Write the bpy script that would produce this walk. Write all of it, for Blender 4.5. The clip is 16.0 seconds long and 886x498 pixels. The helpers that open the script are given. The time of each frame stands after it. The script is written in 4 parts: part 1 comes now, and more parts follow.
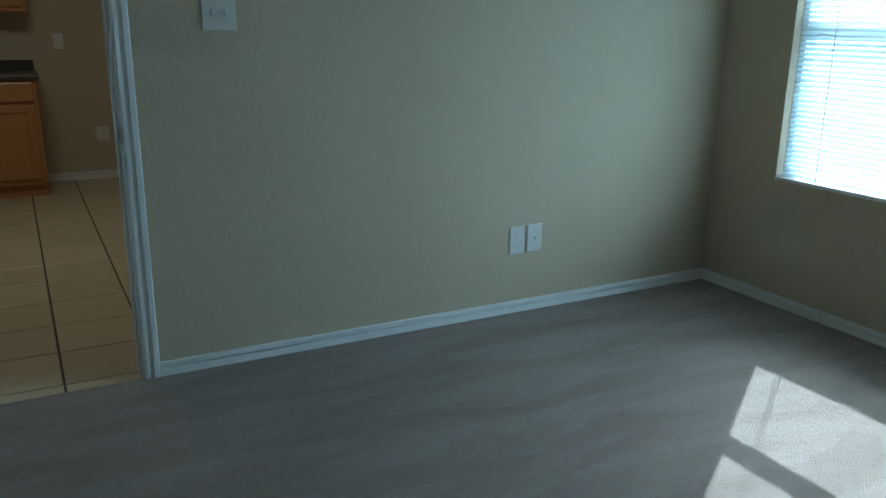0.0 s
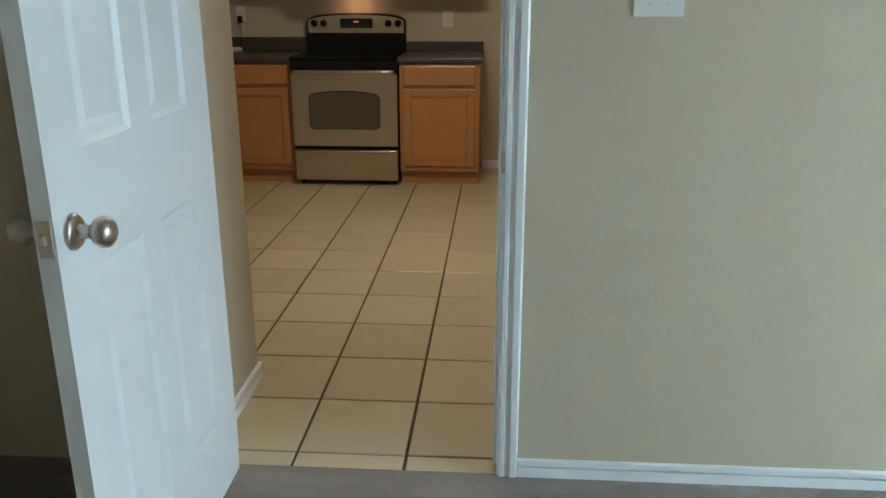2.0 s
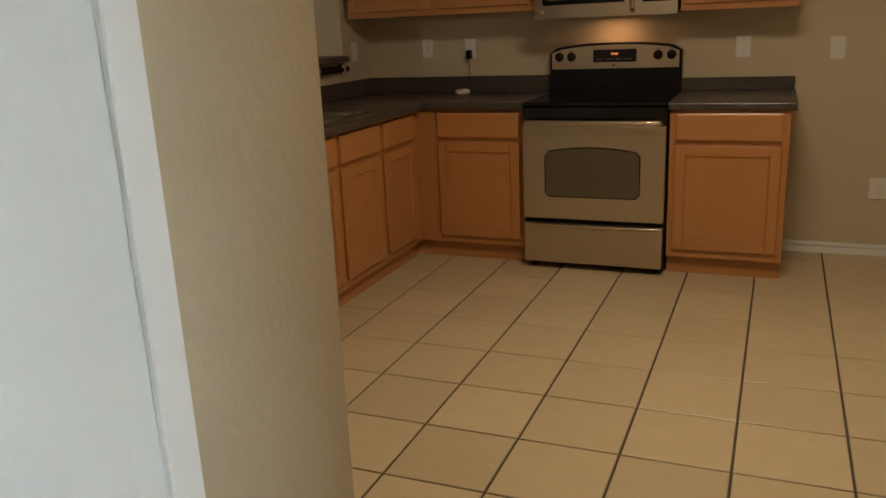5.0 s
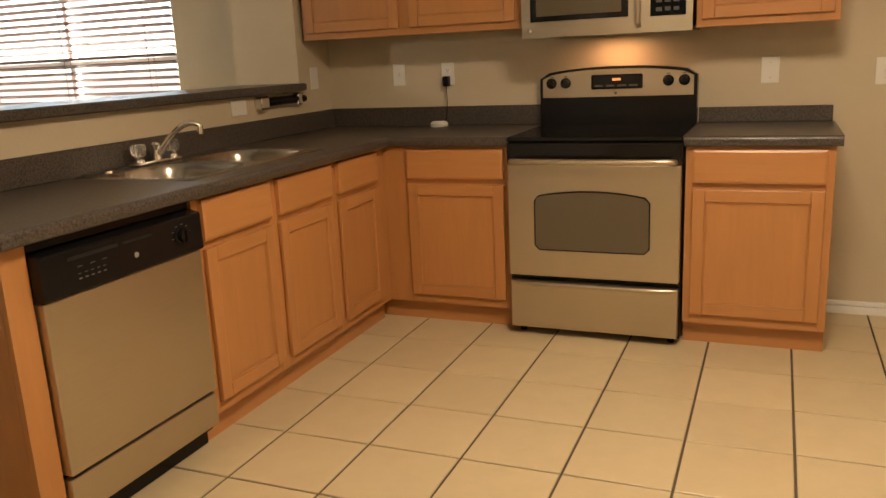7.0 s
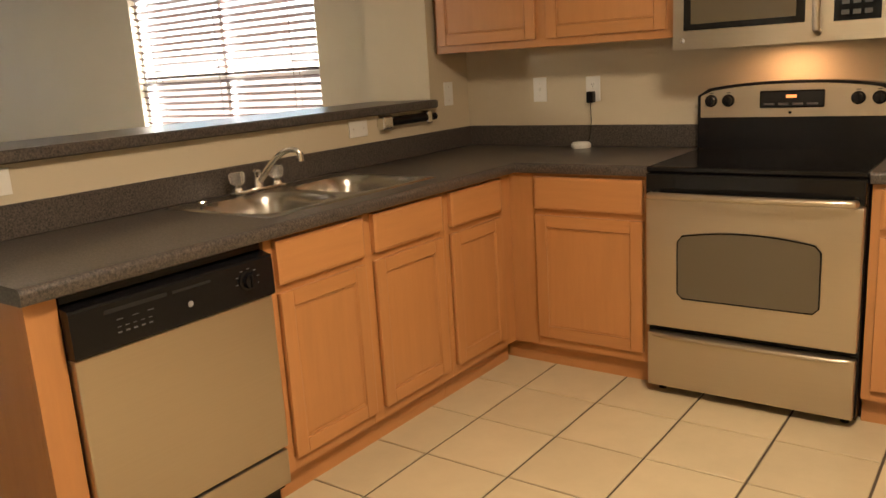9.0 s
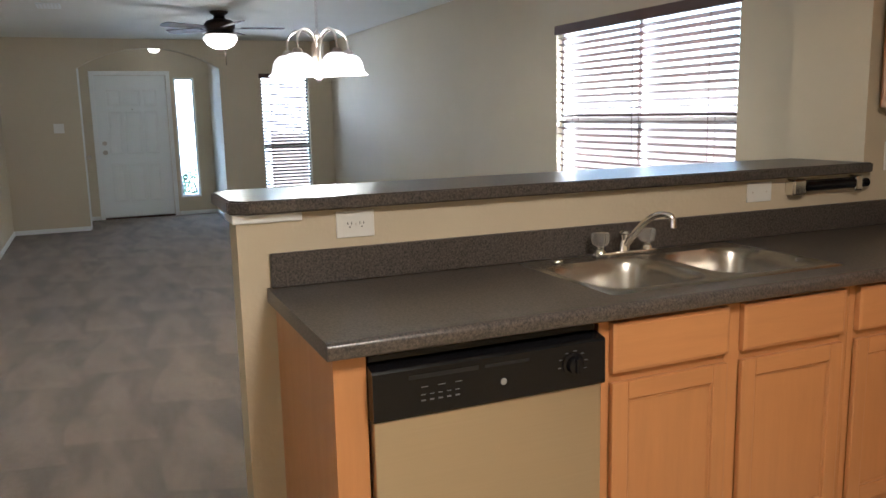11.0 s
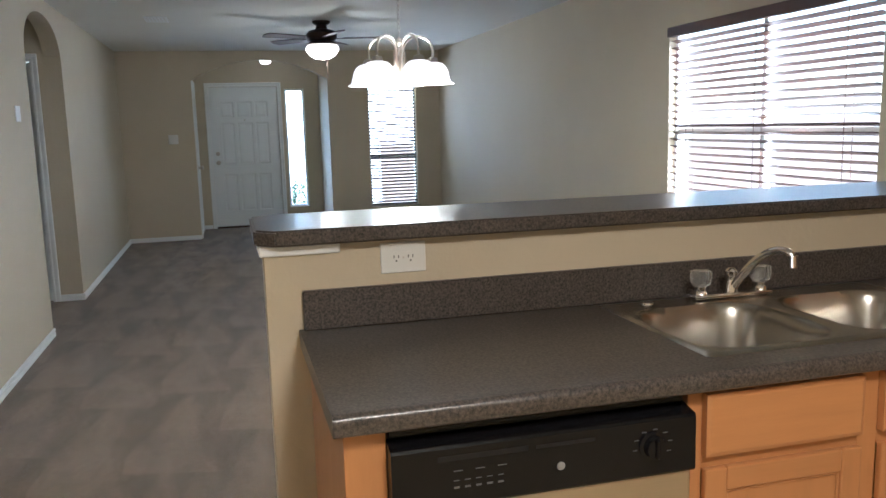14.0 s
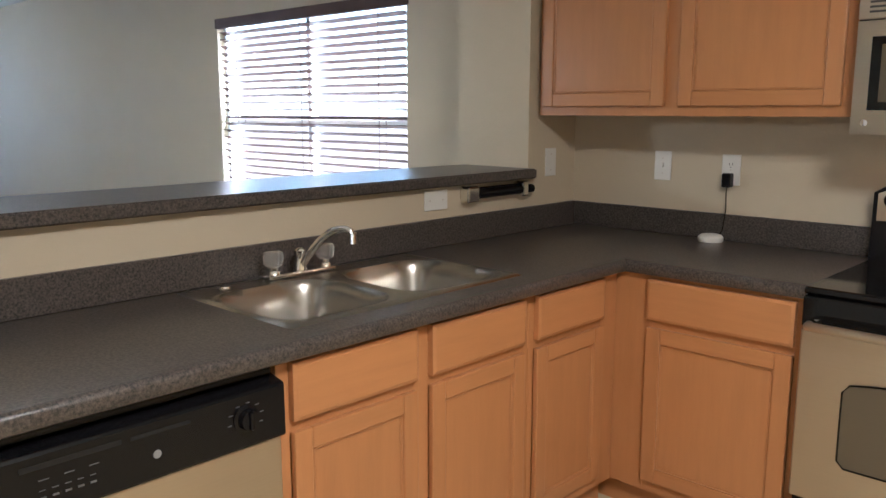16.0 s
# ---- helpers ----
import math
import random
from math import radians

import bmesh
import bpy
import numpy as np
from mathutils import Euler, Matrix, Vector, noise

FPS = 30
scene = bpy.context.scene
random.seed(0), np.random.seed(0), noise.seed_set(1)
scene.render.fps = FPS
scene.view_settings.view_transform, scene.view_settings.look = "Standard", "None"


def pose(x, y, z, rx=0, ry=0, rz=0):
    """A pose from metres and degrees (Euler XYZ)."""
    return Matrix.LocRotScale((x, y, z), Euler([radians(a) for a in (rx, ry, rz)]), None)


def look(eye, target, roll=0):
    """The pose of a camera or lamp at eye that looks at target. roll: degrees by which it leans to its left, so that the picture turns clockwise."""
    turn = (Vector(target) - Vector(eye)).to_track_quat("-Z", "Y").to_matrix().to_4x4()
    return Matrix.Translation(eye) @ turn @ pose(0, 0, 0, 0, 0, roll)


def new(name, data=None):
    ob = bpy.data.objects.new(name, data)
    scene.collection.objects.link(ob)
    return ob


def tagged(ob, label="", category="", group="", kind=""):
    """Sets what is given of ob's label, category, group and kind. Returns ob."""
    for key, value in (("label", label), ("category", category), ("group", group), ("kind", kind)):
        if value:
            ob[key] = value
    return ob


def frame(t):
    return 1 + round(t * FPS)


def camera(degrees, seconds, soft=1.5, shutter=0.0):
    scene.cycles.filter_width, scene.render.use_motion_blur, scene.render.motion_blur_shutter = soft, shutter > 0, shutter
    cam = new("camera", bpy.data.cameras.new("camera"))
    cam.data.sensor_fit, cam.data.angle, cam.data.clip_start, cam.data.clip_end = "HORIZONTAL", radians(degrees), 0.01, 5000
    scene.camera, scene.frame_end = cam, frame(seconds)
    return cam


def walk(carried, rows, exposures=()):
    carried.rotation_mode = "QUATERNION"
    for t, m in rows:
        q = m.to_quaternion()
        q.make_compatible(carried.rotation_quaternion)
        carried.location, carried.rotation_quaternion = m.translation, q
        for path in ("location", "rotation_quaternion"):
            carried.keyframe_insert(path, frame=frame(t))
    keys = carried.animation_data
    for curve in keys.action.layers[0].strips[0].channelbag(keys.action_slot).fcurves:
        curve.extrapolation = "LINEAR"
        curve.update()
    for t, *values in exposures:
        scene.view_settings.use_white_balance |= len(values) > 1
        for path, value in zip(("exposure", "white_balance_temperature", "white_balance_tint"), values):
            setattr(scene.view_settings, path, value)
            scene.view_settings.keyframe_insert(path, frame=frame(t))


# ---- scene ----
cam = camera(57.7, 16.0)
PATH = [
    (0, (2.423, -7.325, 1.33), (3.326, -5.627, 0.782), 0.7),
    (0.5, (2.535, -7.083, 1.312), (3.162, -5.272, 0.738), 1.1),
    (0.7, (2.623, -6.974, 1.317), (3.121, -5.131, 0.723), 0.8),
    (1, (2.671, -6.837, 1.324), (3.01, -4.963, 0.715), 0.6),
    (1.5, (2.717, -6.603, 1.33), (2.804, -4.702, 0.715), -0.1),
    (2, (2.73, -6.359, 1.338), (2.598, -4.458, 0.732), -0.1),
    (2.5, (2.759, -6.105, 1.322), (2.425, -4.22, 0.743), -0.5),
    (3, (2.758, -5.943, 1.375), (2.282, -4.09, 0.794), -0.2),
    (3.5, (2.733, -5.649, 1.367), (2.119, -3.835, 0.791), -1.3),
    (4, (2.695, -5.345, 1.355), (1.959, -3.572, 0.795), -2.5),
    (6.5, (2.341, -4.279, 1.326), (1.584, -2.494, 0.835), -2.4),
    (7, (2.367, -4.099, 1.283), (1.614, -2.306, 0.816), -2.7),
    (7.5, (2.383, -3.969, 1.294), (1.618, -2.181, 0.824), -2.7),
    (8, (2.428, -3.844, 1.296), (1.587, -2.088, 0.836), -2.8),
    (10.5, (2.441, -3.269, 1.412), (0.746, -2.275, 1.037), -2.8),
    (11, (2.329, -3.204, 1.409), (0.518, -2.425, 1.076), -1.3),
    (11.5, (2.211, -3.177, 1.43), (0.326, -2.59, 1.108), -0.4),
    (12, (2.17, -3.152, 1.443), (0.243, -2.715, 1.133), -0.1),
    (12.5, (2.15, -3.084, 1.454), (0.2, -2.762, 1.152), -0.7),
    (13, (2.121, -3.014, 1.451), (0.162, -2.737, 1.155), -1.3),
    (13.5, (2.071, -2.941, 1.434), (0.12, -2.61, 1.142), -1.9),
    (14, (2.031, -2.919, 1.423), (0.121, -2.414, 1.117), -1.6),
    (14.5, (1.986, -2.951, 1.427), (0.173, -2.178, 1.087), -0.9),
    (15, (1.98, -3.01, 1.405), (0.307, -1.966, 1.072), -0.1),
    (15.5, (2.019, -3.021, 1.407), (0.495, -1.771, 1.071), 0.0),
    (16, (2.059, -3.006, 1.411), (0.698, -1.579, 1.072), -0.0),
]
EXPOSURES = [(0, 1.02, 4800, -7), (0.5, 1.57, 5050, -4), (1.0, 2.17, 5300, -1), (1.5, 2.47, 5450, 2), (2.5, 2.5, 5650, 4), (3.5, 2.35, 5950, 7), (4.2, 2.3, 6300, 9), (6.3, 3.44, 6900, 14), (8.2, 3.99, 6850, 13), (10.5, 4.12, 5330, 10), (12.5, 3.8, 5040, 8), (14.5, 4.02, 4980, 8), (16, 4.14, 4780, 9)]
walk(cam, [(t, look(eye, target, roll)) for t, eye, target, roll in PATH], EXPOSURES)

# ---- light ----
world = bpy.data.worlds.new("sky")
scene.world = world
world.use_nodes = True
sky = world.node_tree.nodes.new("ShaderNodeTexSky")
sky.sky_type, sky.sun_disc = "NISHITA", False
sky.sun_elevation, sky.sun_rotation = radians(38.6), radians(55.8)
world.node_tree.links.new(sky.outputs[0], world.node_tree.nodes["Background"].inputs[0])
world.node_tree.nodes["Background"].inputs[1].default_value = 0.11
sun = new("sun", bpy.data.lights.new("sun", "SUN"))
sun.data.energy, sun.data.angle, sun.data.color = 5.0, radians(0.5), (1.0, 0.97, 0.92)
sun.matrix_world = look((8.28, 5.63, 8.0), (0, 0, 0))


def lamp(name, kind, place, watts, colour=(1, 1, 1), size=0.2, size_y=None, aim=None):
    ob = new(name, bpy.data.lights.new(name, kind))
    ob.data.energy, ob.data.color = watts, colour
    if kind == "AREA":
        ob.data.shape, ob.data.size, ob.data.size_y = "RECTANGLE", size, size_y or size
    else:
        ob.data.shadow_soft_size = size
    ob.matrix_world = look(place, aim) if aim else pose(*place)
    return ob


# ---- materials ----
def rgb(c):
    return (*c, 1) if len(c) == 3 else c


def material(name, colour, rough=0.5, metal=0.0, scale=0.0, vary=0.0, bump=0.0, bump_scale=0.0, second=None, spread=1.0, emit=0.0, coat=0.0, stretch=(1, 1, 1), island=0.0):
    """A surface of one stuff: colour mottled at one scale, relief at another, in object space metres."""
    m = bpy.data.materials.new(name)
    m.use_nodes = True
    nt = m.node_tree
    b = nt.nodes["Principled BSDF"]
    b.inputs["Base Color"].default_value = rgb(colour)
    b.inputs["Roughness"].default_value, b.inputs["Metallic"].default_value = rough, metal
    b.inputs["Coat Weight"].default_value = coat
    co = nt.nodes.new("ShaderNodeNewGeometry").outputs["Position"]
    if stretch != (1, 1, 1):
        mp = nt.nodes.new("ShaderNodeMapping")
        mp.inputs["Scale"].default_value = stretch
        nt.links.new(co, mp.inputs[0])
        co = mp.outputs[0]
    if scale:
        n = nt.nodes.new("ShaderNodeTexNoise")
        n.inputs["Scale"].default_value, n.inputs["Detail"].default_value, n.inputs["Roughness"].default_value = scale, 6, 0.65
        nt.links.new(co, n.inputs["Vector"])
        r = nt.nodes.new("ShaderNodeValToRGB")
        r.color_ramp.elements[0].position, r.color_ramp.elements[1].position = 0.5 - 0.25 * spread, 0.5 + 0.25 * spread
        dark = tuple(c * (1 - vary) for c in colour) if second is None else second
        r.color_ramp.elements[0].color, r.color_ramp.elements[1].color = rgb(dark), rgb(colour)
        nt.links.new(n.outputs["Fac"], r.inputs[0])
        out = r.outputs[0]
        if island:
            oi = nt.nodes.new("ShaderNodeObjectInfo")
            hs = nt.nodes.new("ShaderNodeHueSaturation")
            mr = nt.nodes.new("ShaderNodeMapRange")
            mr.inputs["To Min"].default_value, mr.inputs["To Max"].default_value = 1 - island, 1 + island
            nt.links.new(oi.outputs["Random"], mr.inputs[0])
            nt.links.new(mr.outputs[0], hs.inputs["Value"])
            nt.links.new(out, hs.inputs["Color"])
            out = hs.outputs[0]
        nt.links.new(out, b.inputs["Base Color"])
        if metal < 0.5:
            rr = nt.nodes.new("ShaderNodeMapRange")
            rr.inputs["To Min"].default_value, rr.inputs["To Max"].default_value = min(1, rough * 1.15), rough * 0.88
            nt.links.new(n.outputs["Fac"], rr.inputs[0])
            nt.links.new(rr.outputs[0], b.inputs["Roughness"])
    if bump:
        n2 = nt.nodes.new("ShaderNodeTexNoise")
        n2.inputs["Scale"].default_value, n2.inputs["Detail"].default_value = bump_scale, 3
        nt.links.new(co, n2.inputs["Vector"])
        bp = nt.nodes.new("ShaderNodeBump")
        bp.inputs["Strength"].default_value, bp.inputs["Distance"].default_value = 1.0, bump
        nt.links.new(n2.outputs["Fac"], bp.inputs["Height"])
        nt.links.new(bp.outputs[0], b.inputs["Normal"])
    if emit:
        b.inputs["Emission Color"].default_value, b.inputs["Emission Strength"].default_value = rgb(colour), emit
    return m


WALL = material("wall_paint", (0.54, 0.465, 0.335), 0.75, scale=1.3, vary=0.05, bump=0.0012, bump_scale=55)
CEIL = material("ceiling_paint", (0.72, 0.70, 0.64), 0.9, scale=2, vary=0.04, bump=0.002, bump_scale=70)
WHITE = material("white_trim", (0.80, 0.81, 0.80), 0.38, scale=3, vary=0.04, bump=0.0003, bump_scale=40)
DOORW = material("white_door", (0.78, 0.80, 0.80), 0.35, scale=2.5, vary=0.04, bump=0.0004, bump_scale=300, stretch=(1, 1, 0.06))

def vacuumed(name, colour, size, turn, wavy, dark):
    """Cut pile carpet with the light and dark strokes that a vacuum cleaner leaves."""
    m = material(name, colour, 1.0, scale=40, vary=0.22, bump=0.006, bump_scale=230)
    nt = m.node_tree
    b = nt.nodes["Principled BSDF"]
    base = b.inputs["Base Color"].links[0].from_socket
    pos = nt.nodes.new("ShaderNodeNewGeometry").outputs["Position"]
    warp = nt.nodes.new("ShaderNodeTexNoise")
    warp.inputs["Scale"].default_value = 1.1
    nt.links.new(pos, warp.inputs["Vector"])
    add = nt.nodes.new("ShaderNodeVectorMath")
    add.operation = "MULTIPLY_ADD"
    add.inputs[1].default_value = (0.2, 0.2, 0)
    nt.links.new(warp.outputs["Color"], add.inputs[0])
    nt.links.new(pos, add.inputs[2])
    mp = nt.nodes.new("ShaderNodeMapping")
    mp.inputs["Rotation"].default_value = (0, 0, radians(turn))
    mp.inputs["Scale"].default_value = size
    nt.links.new(add.outputs[0], mp.inputs[0])
    streak = nt.nodes.new("ShaderNodeTexNoise")
    streak.inputs["Scale"].default_value, streak.inputs["Detail"].default_value = 2.2, 5.0
    nt.links.new(mp.outputs[0], streak.inputs["Vector"])
    sep = nt.nodes.new("ShaderNodeSeparateXYZ")
    nt.links.new(mp.outputs[0], sep.inputs[0])

    def calc(op, a, b=None):
        k = nt.nodes.new("ShaderNodeMath")
        k.operation = op
        for i, q in enumerate((a, b)):
            if q is None:
                continue
            if isinstance(q, (int, float)):
                k.inputs[i].default_value = q
            else:
                nt.links.new(q, k.inputs[i])
        return k.outputs[0]
    # wedge-shaped strokes: rows across x, a saw of wedges along y
    stagger = nt.nodes.new("ShaderNodeTexWhiteNoise")
    stagger.noise_dimensions = "1D"
    nt.links.new(calc("FLOOR", sep.outputs[1]), stagger.inputs["W"])
    along, across = calc("FRACT", calc("ADD", sep.outputs[0], stagger.outputs["Value"])), calc("FRACT", sep.outputs[1])
    wedge = calc("MULTIPLY", calc("SUBTRACT", along, calc("ABSOLUTE", calc("SUBTRACT", calc("MULTIPLY", across, 1.7), 0.75))), 5.0)
    soft = nt.nodes.new("ShaderNodeClamp")
    nt.links.new(calc("ADD", wedge, 0.5), soft.inputs[0])
    n = nt.nodes.new("ShaderNodeMix")
    n.inputs["Factor"].default_value = wavy
    nt.links.new(soft.outputs[0], n.inputs[2])
    nt.links.new(streak.outputs["Fac"], n.inputs[3])
    r = nt.nodes.new("ShaderNodeValToRGB")
    r.color_ramp.elements[0].position, r.color_ramp.elements[1].position = 0.32, 0.66
    r.color_ramp.elements[0].color, r.color_ramp.elements[1].color = (dark, dark * 0.97, dark * 0.93, 1), (1, 1, 1, 1)
    nt.links.new(n.outputs[0], r.inputs[0])
    mix = nt.nodes.new("ShaderNodeMix")
    mix.data_type, mix.blend_type = "RGBA", "MULTIPLY"
    mix.inputs["Factor"].default_value = 1.0
    nt.links.new(base, mix.inputs[6])
    nt.links.new(r.outputs[0], mix.inputs[7])
    nt.links.new(mix.outputs[2], b.inputs["Base Color"])
    b.inputs["Sheen Weight"].default_value = 0.15
    return m


CARPET_BED = vacuumed("carpet_bedroom", (0.335, 0.275, 0.232), (0.8, 3.6, 1), 35, 0.88, 0.76)
CARPET_LIVING = vacuumed("carpet_living", (0.245, 0.182, 0.122), (0.95, 2.7, 1), 5, 0.85, 0.58)
GLASS = material("window_glass", (0.95, 0.97, 0.97), 0.02)
GLASS.node_tree.nodes["Principled BSDF"].inputs["Transmission Weight"].default_value = 1.0
ACRYLIC = material("clear_acrylic", (0.95, 0.95, 0.95), 0.06)
ACRYLIC.node_tree.nodes["Principled BSDF"].inputs["Transmission Weight"].default_value = 0.9
SHADE = material("lit_glass_shade", (1.0, 0.93, 0.82), 0.3, emit=0.085)
GLOW = material("lit_bowl", (1.0, 0.90, 0.74), 0.3, emit=0.35)
PRINT = material("printed_marks", (0.10, 0.10, 0.10), 0.5)
# near-black that paints the shade inside the dishwasher panel's recesses
RECESS_SHADE = material("recess_shade_black", (0.002, 0.002, 0.002), 0.7)
BADGE = material("badge_grey", (0.22, 0.22, 0.215), 0.35)
LED = material("clock_digits", (1.0, 0.35, 0.12), 0.4, emit=0.04)
LEAF = material("shrub_leaf", (0.05, 0.12, 0.03), 0.6, scale=9, vary=0.4)
SOIL = material("lawn", (0.080, 0.046, 0.022), 1.0, scale=3, vary=0.4)
OVEN_GLASS = material("oven_glass", (0.10, 0.082, 0.052), 0.14)
TILE = material("floor_tile", (0.55, 0.455, 0.288), 0.38, scale=9, vary=0.10, bump=0.0006, bump_scale=30, island=0.06)
GROUT = material("grout", (0.10, 0.075, 0.05), 0.95, scale=14, vary=0.3)
OAK = material("maple", (0.47, 0.215, 0.076), 0.32, scale=5, vary=0.14, bump=0.0003, bump_scale=60, stretch=(6, 6, 0.7), island=0.04)
OAK_H = material("maple_cross", (0.47, 0.215, 0.076), 0.32, scale=5, vary=0.14, bump=0.0003, bump_scale=60, stretch=(0.7, 0.7, 8), island=0.04)
COUNTER = material("laminate", (0.112, 0.094, 0.080), 0.30, scale=160, second=(0.018, 0.017, 0.018), spread=0.55)
STEEL = material("stainless", (0.52, 0.45, 0.345), 0.30, 0.92, scale=3, vary=0.05, stretch=(1, 1, 60))
CHROME = material("chrome", (0.80, 0.78, 0.74), 0.1, 1.0)
NICKEL = material("satin_nickel", (0.55, 0.50, 0.45), 0.28, 1.0)
SINK = material("sink_steel", (0.42, 0.40, 0.36), 0.27, 1.0, scale=6, vary=0.04)
BLACK = material("black_plastic", (0.006, 0.006, 0.007), 0.20, scale=20, vary=0.1)
BLACK.node_tree.nodes["Principled BSDF"].inputs["Specular IOR Level"].default_value = 0.25
GLASSBLACK = material("black_glass", (0.006, 0.006, 0.006), 0.07)
GLASSBLACK.node_tree.nodes["Principled BSDF"].inputs["Specular IOR Level"].default_value = 0.3
PLATE = material("white_plate", (0.72, 0.71, 0.67), 0.35, scale=8, vary=0.03)
SLOT = material("dark_slot", (0.05, 0.05, 0.05), 0.6)
VINYL = material("thin_white_vinyl", (0.82, 0.84, 0.83), 0.45, scale=4, vary=0.04)
glow = VINYL.node_tree.nodes.new("ShaderNodeBsdfTranslucent")
glow.inputs["Color"].default_value = (0.85, 0.92, 0.95, 1)
blend = VINYL.node_tree.nodes.new("ShaderNodeMixShader")
blend.inputs[0].default_value = 0.6
VINYL.node_tree.links.new(VINYL.node_tree.nodes["Principled BSDF"].outputs[0], blend.inputs[1])
VINYL.node_tree.links.new(glow.outputs[0], blend.inputs[2])
VINYL.node_tree.links.new(blend.outputs[0], VINYL.node_tree.nodes["Material Output"].inputs[0])
SLAT = material("blind_slat", (0.075, 0.030, 0.017), 0.55, scale=6, vary=0.25, stretch=(1, 8, 8))
BRONZE = material("dark_bronze", (0.05, 0.032, 0.024), 0.35, 0.7, scale=30, vary=0.2)
DARKWOOD = material("dark_wood", (0.07, 0.035, 0.022), 0.4, scale=8, vary=0.3)


# ---- building helpers ----
def part(name, bm, mat, parent=None, label=""):
    me = bpy.data.meshes.new(name)
    bm.normal_update()
    if bm.calc_volume(signed=True) < 0:
        bmesh.ops.reverse_faces(bm, faces=bm.faces)
    bm.to_mesh(me)
    bm.free()
    for m in mat if isinstance(mat, (list, tuple)) else [mat]:
        me.materials.append(m)
    ob = new(name, me)
    if parent is not None:
        ob.parent = parent
    if label:
        ob["label"] = label
    return ob


def smooth(ob, angle=40):
    for p in ob.data.polygons:
        p.use_smooth = True
    ob.data.set_sharp_from_angle(angle=radians(angle))
    return ob


def box(bm, lo, hi, bevel=0.0, seg=1):
    """A box between two corners, its edges rounded."""
    g = bmesh.ops.create_cube(bm, size=1)
    vs = g["verts"]
    for v in vs:
        for i in range(3):
            v.co[i] = (lo[i] + hi[i]) / 2 + v.co[i] * (hi[i] - lo[i])
    if bevel:
        es = list({e for v in vs for e in v.link_edges})
        bmesh.ops.bevel(bm, geom=es, offset=bevel, segments=seg, profile=0.5, affect="EDGES")
    return bm


def boxes(*items, bevel=0.0, seg=1):
    bm = bmesh.new()
    for lo, hi in items:
        box(bm, lo, hi, bevel, seg)
    return bm


def cyl(bm, a, b, r, r2=None, n=20):
    """A round bar from a to b."""
    a, b = Vector(a), Vector(b)
    d = b - a
    m = Matrix.Translation((a + b) / 2) @ d.to_track_quat("Z", "Y").to_matrix().to_4x4()
    bmesh.ops.create_cone(bm, cap_ends=True, segments=n, radius1=r, radius2=r if r2 is None else r2, depth=d.length, matrix=m)
    return bm


def lathe(bm, profile, m=Matrix(), n=24):
    """Turns a profile of (radius, height) round the z axis."""
    rings = []
    for r, z in profile:
        rings.append([bm.verts.new(m @ Vector((r * math.cos(2 * math.pi * k / n), r * math.sin(2 * math.pi * k / n), z))) for k in range(n)])
    for a, b in zip(rings, rings[1:]):
        for k in range(n):
            bm.faces.new((a[k], a[(k + 1) % n], b[(k + 1) % n], b[k]))
    if profile[0][0] > 1e-4:
        bm.faces.new(rings[0][::-1])
    if profile[-1][0] > 1e-4:
        bm.faces.new(rings[-1])
    bmesh.ops.remove_doubles(bm, verts=bm.verts, dist=1e-5)
    return bm


def tube(bm, pts, r, n=12):
    """A round tube along points."""
    pts = [Vector(p) for p in pts]
    rings = []
    up = Vector((0.13, 0.21, 0.97))
    for i, p in enumerate(pts):
        d = (pts[min(i + 1, len(pts) - 1)] - pts[max(i - 1, 0)]).normalized()
        u = d.cross(up).normalized()
        v = d.cross(u)
        rad = r(i / (len(pts) - 1)) if callable(r) else r
        rings.append([bm.verts.new(p + (u * math.cos(2 * math.pi * k / n) + v * math.sin(2 * math.pi * k / n)) * rad) for k in range(n)])
    for a, b in zip(rings, rings[1:]):
        for k in range(n):
            bm.faces.new((a[k], a[(k + 1) % n], b[(k + 1) % n], b[k]))
    bm.faces.new(rings[0][::-1])
    bm.faces.new(rings[-1])
    return bm


def thing(name, m, label, category, group="", kind=""):
    ob = new(name)
    ob.empty_display_size = 0.1
    ob.matrix_world = m
    return tagged(ob, label, category, group, kind)


def structure(name, bm, mat, label, category):
    return tagged(part(name, bm, mat), label, category, kind="structure")


def extrude_outline(bm, pts, depth, m):
    """A flat outline (x, z) given depth along y, placed by m."""
    vs = [bm.verts.new(m @ Vector((x, 0, z))) for x, z in pts]
    f = bm.faces.new(vs)
    g = bmesh.ops.extrude_face_region(bm, geom=[f])
    top = [v for v in g["geom"] if isinstance(v, bmesh.types.BMVert)]
    off = m.to_3x3() @ Vector((0, depth, 0))
    for v in top:
        v.co += off
    return bm


# ---- plan ----
CEILING = 2.44
YB, YK = -4.325, -4.205       # bedroom and kitchen face of the wall between them
XD0, XD1, HD = 1.940, 2.742, 2.04   # bedroom door opening
XH, YH = 1.875, -3.760        # corner of the short wall beside the door
XS = -0.24                    # end of the kitchen's south wall
YL = -4.19                    # living room's south wall
XF = -9.0                     # far wall with the foyer's arch
XDOOR = -10.10                # front wall of the foyer
XE = 3.9                      # kitchen's east wall
BX0, BX1, BY0 = 1.0, 5.60, -8.6   # bedroom
WX0, WX1, WZ0, WZ1 = -2.92, -1.07, 0.65, 2.02   # dining window
FY0, FY1, FZ0, FZ1 = -1.01, -0.33, 0.32, 2.0   # far window
BWY0, BWY1, BWZ0, BWZ1 = -6.45, -4.722, 0.62, 1.96  # bedroom window
AY0, AY1 = -3.30, -1.545       # foyer arch
HX0, HX1 = -5.38, -4.09        # hall arch
YP = -2.845                   # end of the half wall
XR0, XR1 = 1.257, 2.015       # range
TILE_P = 0.3367

